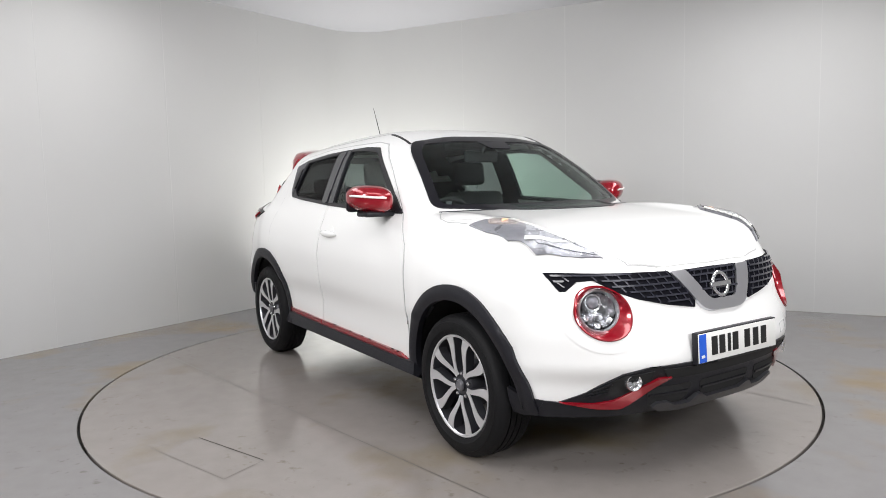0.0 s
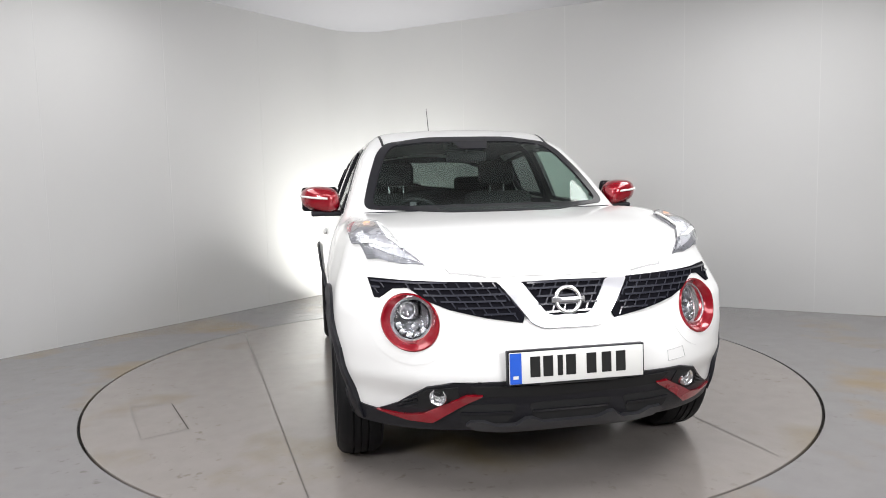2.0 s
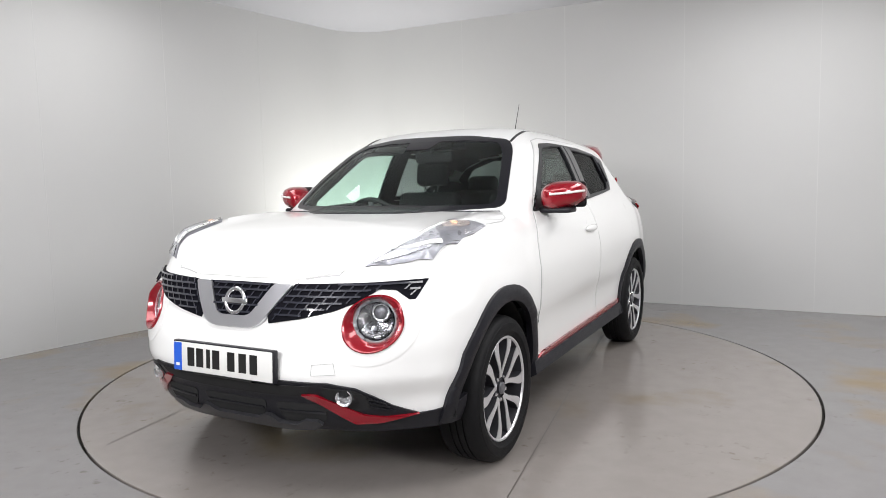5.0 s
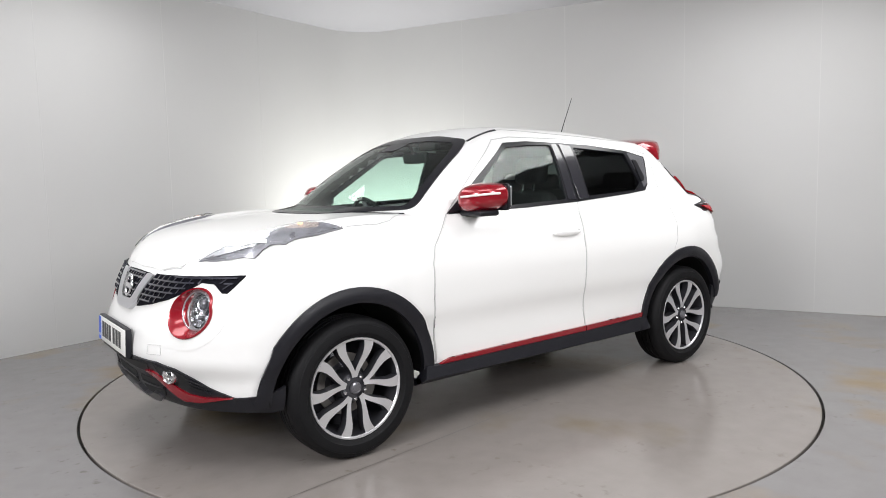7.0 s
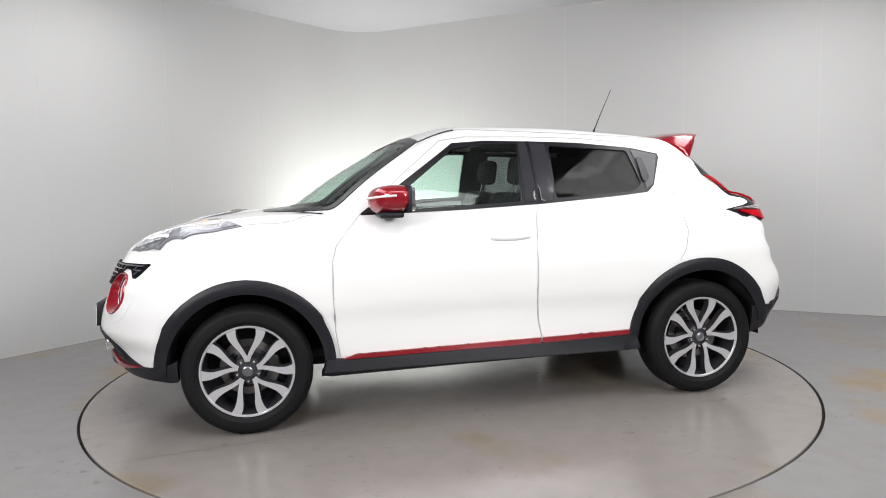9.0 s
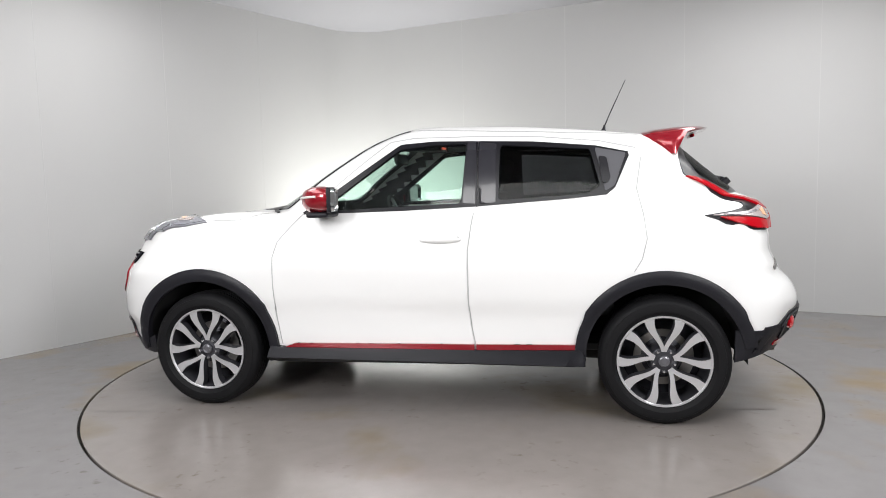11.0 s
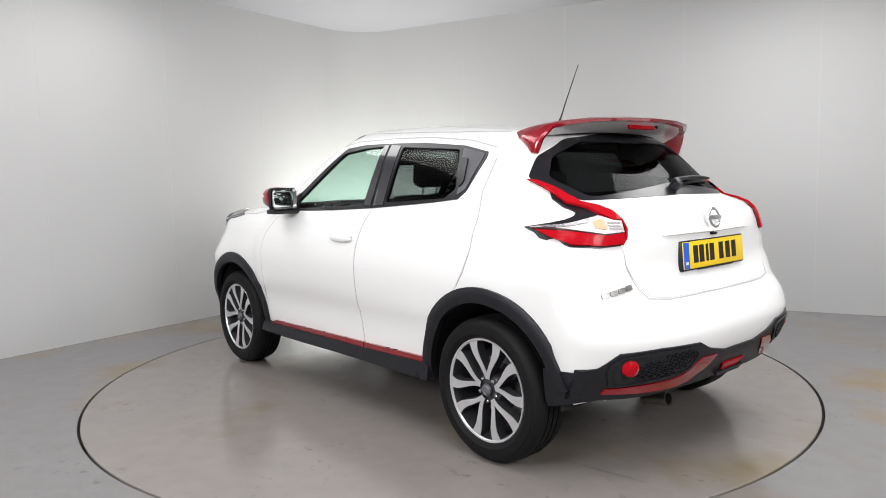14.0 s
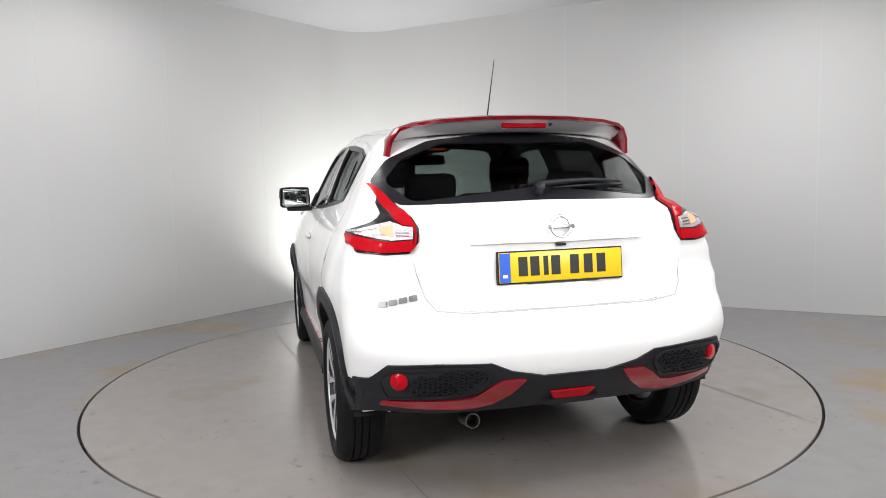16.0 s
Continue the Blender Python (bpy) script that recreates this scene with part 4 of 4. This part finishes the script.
for s in (1, -1):
    POD = [(0.745, 0.513), (0.712, 0.554), (0.55, 0.564), (0.380, 0.562), (0.338, 0.535), (0.378, 0.468), (0.55, 0.446), (0.712, 0.436)]
    pod = part("bumper_grille", shell_bm("rear", rounded(POD, 0.02), s, off=0.0105, thick=0.006, step=0.03), DARK, rlow)
    bm = bmesh.new()
    for j, z in enumerate(np.arange(0.455, 0.565, 0.0185)):
        for i, u in enumerate(np.arange(0.345, 0.625, 0.036)):
            c = (u + (0.018 if j % 2 else 0), z)
            hexa = [(c[0] + 0.017 * math.cos(radians(60 * k)), c[1] + 0.0105 * math.sin(radians(60 * k))) for k in range(6)]
            hole = [(c[0] + 0.0125 * math.cos(radians(60 * k)), c[1] + 0.007 * math.sin(radians(60 * k))) for k in range(6)]
            if inside(hexa, grown(POD, -0.008)).all():
                shell_bm("rear", hexa, s, off=0.017, thick=0.007, step=0.05, holes=[hole], bm=bm)
    part("grille_mesh", bm, BLACK, pod)
    part("pod_rim", shell_bm("rear", rounded(grown(POD, 0.006), 0.02), s, off=0.016, thick=0.012, step=0.03, holes=[rounded(grown(POD, -0.008), 0.02)]), BLACK, rlow)
    fm = Matrix.Translation((laid("rear", [(0.668, 0.511)])[0][0] + 0.002, s * 0.668, 0.511)) @ Matrix.Rotation(radians(-30 * s), 4, "Z") @ Matrix.Rotation(radians(-90), 4, "Y")
    part("rear_fog_lamp", lathe_bm([(0.0, 0.030), (0.020, 0.028), (0.034, 0.020), (0.037, -0.02)], 28, fm), REDLENS, rlow, "round red fog lamp")
    part("red_accent", shell_bm("rear", rounded([(0.725, 0.424), (0.60, 0.429), (0.461, 0.430), (0.40, 0.440), (0.345, 0.480), (0.295, 0.509), (0.200, 0.508), (0.25, 0.452), (0.32, 0.402), (0.39, 0.389), (0.46, 0.386), (0.60, 0.391), (0.73, 0.402)], 0.008), s, off=0.014, thick=0.012, step=0.025), RED, rlow)
part("centre_reflector", shell_bm("rear", [(-0.095, 0.442), (0.095, 0.442), (0.07, 0.405), (-0.07, 0.405)], off=0.016, thick=0.01, step=0.03), REDLENS, rlow)
part("diffuser_lip", shell_bm("rear", [(-0.12, 0.404), (0.12, 0.404), (0.10, 0.385), (-0.10, 0.385)], off=0.022, thick=0.014, step=0.03), BLACK, rlow)
PIPE = material("sooty_steel", (0.12, 0.11, 0.10), 0.4, metal=0.9, var=0.2, scale=60)
part("exhaust_pipe", lathe_bm([(0.020, -0.12), (0.029, -0.12), (0.030, 0.0), (0.026, 0.0), (0.025, -0.10), (0.0, -0.10)], 24, pose(-1.885, 0.385, 0.322, 0, -80, 0)), PIPE, car, "steel exhaust tip")

TAILCLEAR = material("clear_tail_lens", (0.58, 0.52, 0.52), 0.16, metal=0.35, coat=0.8, var=0.25, scale=70, bump=0.5, bscale=90)

# tail lamps: a boomerang of red and clear lenses on a dark base
for s in (1, -1):
    TAIL = [(0.694, 1.258), (0.668, 1.250), (0.625, 1.201), (0.595, 1.150), (0.572, 1.112), (0.556, 1.075), (0.563, 1.022), (0.598, 0.980), (0.69, 0.975), (0.786, 0.984), (0.812, 1.015), (0.822, 1.057), (0.772, 1.074), (0.715, 1.100), (0.672, 1.127), (0.676, 1.170)]
    TAIL = tucked("rear", TAIL, -1.43)
    tl = part("tail_lamp", shell_bm("rear", TAIL, s, off=0.006, thick=0.016, step=0.022), GLOSS, car, "boomerang tail lamp")
    part("red_blade", shell_bm("rear", [(0.682, 1.248), (0.666, 1.242), (0.631, 1.197), (0.602, 1.146), (0.580, 1.108), (0.566, 1.076), (0.612, 1.080), (0.640, 1.102), (0.652, 1.145), (0.666, 1.20)], s, off=0.020, thick=0.012, step=0.02), REDLENS, tl, "red upper lens")
    part("clear_lens", shell_bm("rear", tucked("rear", [(0.612, 1.076), (0.578, 1.072), (0.580, 1.034), (0.66, 1.028), (0.73, 1.038), (0.805, 1.052), (0.765, 1.063), (0.70, 1.082), (0.655, 1.092)], -1.47), s, off=0.020, thick=0.012, step=0.02), TAILCLEAR, tl, "clear ribbed lens")
    part("amber_segment", shell_bm("rear", [(0.648, 1.080), (0.690, 1.070), (0.690, 1.050), (0.648, 1.042)], s, off=0.023, thick=0.006, step=0.02), AMBER, tl)
    part("lens_rib", shell_bm("rear", tucked("rear", ribbon([(0.700, 1.072), (0.75, 1.060), (0.79, 1.053)], 0.006), -1.50), s, off=0.023, thick=0.006, step=0.02), SATIN, tl)
    for k in range(3):
        part("lens_rib", shell_bm("rear", ribbon([(0.592, 1.064 - 0.010 * k), (0.640, 1.066 - 0.010 * k)], 0.004), s, off=0.0225, thick=0.005, step=0.03), CHROME, tl)
    part("red_lens", shell_bm("rear", tucked("rear", [(0.580, 1.030), (0.584, 1.004), (0.604, 0.986), (0.69, 0.981), (0.780, 0.990), (0.804, 1.018), (0.808, 1.044), (0.73, 1.032), (0.66, 1.022)], -1.49), s, off=0.020, thick=0.012, step=0.02), REDLENS, tl, "red lower lens")
    part("red_rib", shell_bm("rear", ribbon([(0.572, 1.078), (0.568, 1.045), (0.575, 1.012), (0.598, 0.984)], 0.008), s, off=0.021, thick=0.012, step=0.02), REDLENS, tl)

# roof spoiler
TRAIL = [(0.0, -1.575, 1.530), (0.2, -1.56, 1.528), (0.38, -1.515, 1.520), (0.49, -1.455, 1.508), (0.545, -1.405, 1.49), (0.580, -1.375, 1.44), (0.592, -1.345, 1.372)]
LEAD = [(0.0, -1.20, 1.512), (0.2, -1.195, 1.508), (0.38, -1.18, 1.499), (0.49, -1.17, 1.486), (0.54, -1.18, 1.474), (0.572, -1.225, 1.445), (0.588, -1.318, 1.372)]


def spoiler_bm():
    bm = bmesh.new()
    pts = []
    for (y, x1, z1), (y0, x0, z0) in list(zip(TRAIL, LEAD))[::-1]:
        pts.append(((x1, -y, z1), (x0, -y0, z0)))
    pts += [((x1, y, z1), (x0, y0, z0)) for (y, x1, z1), (y0, x0, z0) in list(zip(TRAIL, LEAD))[1:]]
    rings = []
    for i, (t, l) in enumerate(pts):
        t, l = Vector(t), Vector(l)
        along = Vector(pts[min(i + 1, len(pts) - 1)][0]) - Vector(pts[max(i - 1, 0)][0])
        up = along.cross(l - t).normalized()
        if up.z < 0 and abs(up.z) > 0.3:
            up = -up
        if abs(up.z) <= 0.3 and up.y * t.y < 0:
            up = -up
        prof = []
        for k, (f, h) in enumerate([(0, 0.004), (0.25, 0.014), (0.6, 0.016), (0.9, 0.010), (1.0, 0.0), (0.97, -0.012), (0.6, -0.012), (0.25, -0.008), (0, -0.006)]):
            prof.append(bm.verts.new(l.lerp(t, f) + up * h))
        rings.append(prof)
    for a, b in zip(rings, rings[1:]):
        n = len(a)
        for k in range(n):
            bm.faces.new((a[k], a[(k + 1) % n], b[(k + 1) % n], b[k]))
    bm.faces.new(rings[0])
    bm.faces.new(rings[-1][::-1])
    bmesh.ops.subdivide_edges(bm, edges=bm.edges[:], cuts=1, smooth=0.6, use_grid_fill=True)
    bmesh.ops.recalc_face_normals(bm, faces=bm.faces)
    return bm


spoiler = part("roof_spoiler", spoiler_bm(), RED, car, "red roof spoiler with side fins")
under = bmesh.new()
for s in (1,):
    a = [(y, x1, z1) for y, x1, z1 in TRAIL[:5]]
    top = [(x1 + 0.045, y, z1 - 0.014) for y, x1, z1 in a]
    low = [(x1 + 0.135, y, z1 - 0.052) for y, x1, z1 in a]
    bot = [(x1 + 0.20, y, z1 - 0.056) for y, x1, z1 in a]
    rows = [[under.verts.new(p) for p in [(x, -y, z) for x, y, z in ln[::-1]] + ln[1:]] for ln in (top, low, bot)]
    for p, q in zip(rows, rows[1:]):
        for i in range(len(p) - 1):
            under.faces.new((p[i], p[i + 1], q[i + 1], q[i]))
bmesh.ops.recalc_face_normals(under, faces=under.faces)
part("spoiler_underside", under, WHITE, spoiler, "white underside panel")
bl = box_bm((-0.008, -0.105, -0.016), (0.008, 0.105, 0.016), 0.006, 3)
bmesh.ops.transform(bl, matrix=pose(-1.492, 0, 1.499, 0, 24, 0), verts=bl.verts)
part("high_brake_lamp", bl, REDLENS, spoiler, "red high brake lamp")
part("washer_jet", lathe_bm([(0.0, 0.010), (0.007, 0.008), (0.008, 0.0)], 14, pose(-1.495, -0.125, 1.497, 0, -66, 0)), GLOSS, spoiler)

# aerial
aerial = part("aerial", lathe_bm([(0.0, 0.045), (0.006, 0.044), (0.010, 0.02), (0.022, 0.004), (0.024, -0.02)], 20, pose(-0.985, 0.0, 1.535, 0, -10, 0)), BLACK, car)
part("aerial_mast", tube_bm([(-0.992, 0, 1.572), (-1.03, 0, 1.66), (-1.115, 0, 1.845)], 0.0042, 8, taper=0.45), BLACK, aerial)

# rear wiper
wip = part("rear_wiper", lathe_bm([(0.0, 0.030), (0.020, 0.026), (0.024, 0.0), (0.024, -0.02)], 20, pose(-1.690, 0.015, 1.215, 0, -50, 0)), BLACK, car)
arm = [laid("rear", [(0.015 - 0.41 * t, 1.215 + 0.014 * math.sin(t * 2.6))])[0] for t in np.linspace(0, 1, 9)]
arm = [Vector(p) + Vector((-0.028, 0, 0.02)) for p in arm]
part("wiper_arm", tube_bm(arm, 0.013, 8, taper=0.45), BLACK, wip)
blade_pts = [laid("rear", [(-0.06 - 0.36 * t, 1.212 + 0.010 * math.sin(t * 2.0))])[0] for t in np.linspace(0, 1, 9)]
part("wiper_blade", tube_bm([Vector(p) + Vector((-0.010, 0, 0.006)) for p in blade_pts], 0.006, 6), GLOSS, wip)


# ---- wheels ----
CAP = material("centre_cap_grey", (0.22, 0.22, 0.24), 0.3, metal=0.7)

def wheel_template():
    """Axis along +z, outer face up."""
    h = part("wheel", lathe_bm([(0.0, -0.02), (0.10, -0.02), (0.16, -0.06), (0.205, -0.08), (0.214, 0.04), (0.222, 0.078), (0.232, 0.086), (0.236, 0.080), (0.236, -0.09), (0.214, -0.095)], 72), GUNMETAL, None, "dark grey alloy wheel with machined spokes")
    prof = [(0.232, -0.095), (0.262, -0.105), (0.300, -0.100), (0.318, -0.088), (0.326, -0.06)]
    prof += [(0.327, -0.034), (0.320, -0.033), (0.320, -0.028), (0.327, -0.027), (0.3275, -0.003), (0.320, -0.002), (0.320, 0.003), (0.3275, 0.004), (0.327, 0.028), (0.320, 0.029), (0.320, 0.034), (0.327, 0.035)]
    prof += [(0.326, 0.06), (0.318, 0.080), (0.303, 0.094), (0.296, 0.096), (0.294, 0.099), (0.275, 0.102), (0.257, 0.100), (0.255, 0.097), (0.243, 0.092), (0.235, 0.084)]
    part("tyre", lathe_bm(prof, 96), RUBBER, h, "black road tyre")
    part("rim_edge", lathe_bm([(0.2215, 0.0795), (0.226, 0.0865), (0.2325, 0.0875), (0.2365, 0.081)], 96), ALLOY, h, "bright machined rim edge")
    # one petal arm, from the hub out to the rim
    for k in range(5):
        for sg in (1, -1):
            base = radians(-90 + 72 * k)
            bm, bd = bmesh.new(), bmesh.new()
            front, deep = [], []
            for i in range(13):
                t = i / 12
                r = 0.048 + (0.2225 - 0.048) * t
                mid = base + sg * radians(3 + 21.5 * math.sin(min(1, t * 1.12) * math.pi * 0.5) ** 1.1 - 5.5 * t * t)
                w = 0.0100 + 0.0155 * t ** 2.0
                zf = 0.068 + 0.014 * math.sin(t * math.pi * 0.55)
                c = Vector((r * math.cos(mid), r * math.sin(mid), zf))
                n = Vector((-math.sin(mid), math.cos(mid), 0))
                front.append((c - n * w, c + n * w))
                deep.append((c - n * (w + 0.004) - Vector((0, 0, 0.045)), c + n * (w + 0.004) - Vector((0, 0, 0.045))))
            fv = [[bm.verts.new(p) for p in q] for q in front]
            fu = [[bm.verts.new(p - Vector((0, 0, 0.004))) for p in q] for q in front]
            for a, b, c, d in zip(fv, fv[1:], fu, fu[1:]):
                bm.faces.new((a[0], b[0], b[1], a[1]))
                bm.faces.new((a[1], b[1], d[1], c[1]))
                bm.faces.new((b[0], a[0], c[0], d[0]))
            bmesh.ops.recalc_face_normals(bm, faces=bm.faces)
            sp = part("spoke", bm, ALLOY, h, "machined bright spoke face")
            g0 = [[bd.verts.new(p - Vector((0, 0, 0.0035))) for p in q] for q in front]
            g1 = [[bd.verts.new(p) for p in q] for q in deep]
            for a, b, c, d in zip(g0, g0[1:], g1, g1[1:]):
                bd.faces.new((a[1], b[1], d[1], c[1]))
                bd.faces.new((b[0], a[0], c[0], d[0]))
                bd.faces.new((a[0], b[0], b[1], a[1]))
            bmesh.ops.recalc_face_normals(bd, faces=bd.faces)
            part("spoke_flank", bd, GUNMETAL, h)
    part("hub", lathe_bm([(0.0, 0.074), (0.022, 0.074), (0.027, 0.070), (0.028, 0.060), (0.040, 0.058), (0.066, 0.052), (0.080, 0.030), (0.084, -0.02)], 40), GUNMETAL, h)
    part("centre_cap", lathe_bm([(0.0, 0.082), (0.016, 0.081), (0.018, 0.079), (0.020, 0.081), (0.026, 0.078), (0.028, 0.070)], 36), CAP, h, "silver centre cap")
    for k in range(5):
        a = radians(-90 + 36 + 72 * k)
        part("wheel_nut", lathe_bm([(0.0, 0.072), (0.006, 0.071), (0.009, 0.066), (0.009, 0.046)], 6, Matrix.Translation((0.054 * math.cos(a), 0.054 * math.sin(a), 0))), CHROME, h, smooth=False)
    part("brake_disc", lathe_bm([(0.06, -0.025), (0.145, -0.025), (0.145, -0.04)], 48), STEEL, h)
    part("brake_caliper", lathe_bm([(0.10, -0.018), (0.155, -0.012), (0.160, -0.05)], 10, a0=radians(140), a1=radians(200)), STEEL, h)
    return h


first = wheel_template()
first.parent = car
kids = list(first.children)
spots = [(s, ax) for s in (1, -1) for ax in (AXLE, -AXLE)]
for i, (s, ax) in enumerate(spots):
    m = Matrix.Translation((ax, s * 0.775, HUB + 0.002)) @ Matrix.Rotation(radians(-90 * s), 4, "X")
    if i == 0:
        first.matrix_basis = m
    else:
        copy_thing(first, m)

# ---- cabin ----
def seat(name, y, x, wide, rear=False):
    st = box_bm((x - 0.05, y - wide, 0.50), (x + 0.45, y + wide, 0.66), 0.05, 4)
    ob = part(name, st, FABRIC, car, "black fabric seat")
    bk = box_bm((-0.07, -wide, 0.0), (0.07, wide, 0.60), 0.055, 4)
    bmesh.ops.transform(bk, matrix=pose(x - 0.02, y, 0.60, 0, -16, 0), verts=bk.verts)
    part("backrest", bk, FABRIC, ob)
    for dy in ((0,) if not rear else (-0.36, 0.36)):
        hd = box_bm((-0.045, -0.125, 0.0), (0.045, 0.125, 0.17 if not rear else 0.13), 0.04, 4)
        bmesh.ops.transform(hd, matrix=pose(x - 0.21, y + dy, 1.225 if not rear else 1.165, 0, -8, 0), verts=hd.verts)
        part("headrest", hd, FABRIC, ob)
        for k in (-0.05, 0.05):
            part("headrest_post", tube_bm([(x - 0.18, y + dy + k, 1.15), (x - 0.205, y + dy + k, 1.25)], 0.006), CHROME, ob)
    return ob


seat("front_seat", 0.36, -0.12, 0.24)
seat("front_seat", -0.36, -0.12, 0.24)
seat("rear_bench", 0.0, -0.98, 0.60, True)
part("dashboard", box_bm((0.48, -0.66, 0.72), (0.93, 0.66, 1.035), 0.07, 5), CABIN, car)
part("cabin_floor", box_bm((-1.5, -0.70, 0.34), (1.0, 0.70, 0.38), 0.01), CABIN, car)
wheel_m = pose(0.40, -0.36, 1.0, 0, -62, 0)
bm = bmesh.new()
lathe_bm([(0.178 + 0.014 * math.cos(a), 0.014 * math.sin(a)) for a in np.linspace(0, math.tau, 11)[:-1]], 40, wheel_m, True, bm)
sw = part("steering_wheel", bm, CABIN, car)
part("steering_boss", lathe_bm([(0.0, 0.03), (0.06, 0.025), (0.075, -0.02), (0.03, -0.16)], 24, wheel_m), CABIN, sw)
for a in (0, 180, 270):
    q = box_bm((0.05, -0.018, -0.008), (0.172, 0.018, 0.008), 0.005)
    bmesh.ops.transform(q, matrix=wheel_m @ Matrix.Rotation(radians(a + 90), 4, "Z"), verts=q.verts)
    part("steering_spoke", q, SATIN, sw)
im = box_bm((-0.02, -0.125, -0.035), (0.02, 0.125, 0.035), 0.018, 3)
bmesh.ops.transform(im, matrix=pose(0.30, 0.0, 1.405, 0, 8, 0), verts=im.verts)
inner = part("interior_mirror", im, CABIN, car)
part("mirror_stalk", tube_bm([(0.315, 0, 1.43), (0.345, 0, 1.475)], 0.01), CABIN, inner)
part("roof_console", box_bm((0.02, -0.09, 1.452), (0.22, 0.09, 1.51), 0.012), CABIN, car)
GLOW = material("lit_console_display", (0.8, 0.2, 0.1), 0.4)
GLOW.node_tree.nodes["Principled BSDF"].inputs["Emission Color"].default_value = (1.0, 0.12, 0.06, 1)
GLOW.node_tree.nodes["Principled BSDF"].inputs["Emission Strength"].default_value = 0.7
part("console_display", box_bm((0.012, -0.055, 1.460), (0.0195, 0.055, 1.474), 0.002), GLOW, car, "small lit red overhead display")


# ---- what turns: the table and the car on it ----
OFFSET = Matrix.Translation((-0.0103, 0.0620, 0.0))
TURN = [(0.0, -56.5), (0.5, -60.16), (1.0, -65.79), (1.5, -72.05), (2.0, -78.73), (2.5, -84.95), (3.0, -91.62), (3.5, -97.89), (4.0, -104.55), (4.5, -110.84), (5.0, -117.61), (7.5, -148.64), (8.0, -154.95), (8.5, -160.82), (9.0, -167.46), (11.5, -197.35), (12.0, -203.76), (12.5, -209.77), (13.0, -216.27), (13.5, -222.37), (14.0, -228.83), (14.5, -234.95), (15.0, -241.6), (15.5, -247.79), (16.0, -254.42)]


def motions():
    walk(disc, [(t, pose(-0.018, 0.008, 0, 0, 0, a)) for t, a in TURN])
    walk(car, [(t, pose(0, 0, 0, 0, 0, a) @ OFFSET) for t, a in TURN])


motions()
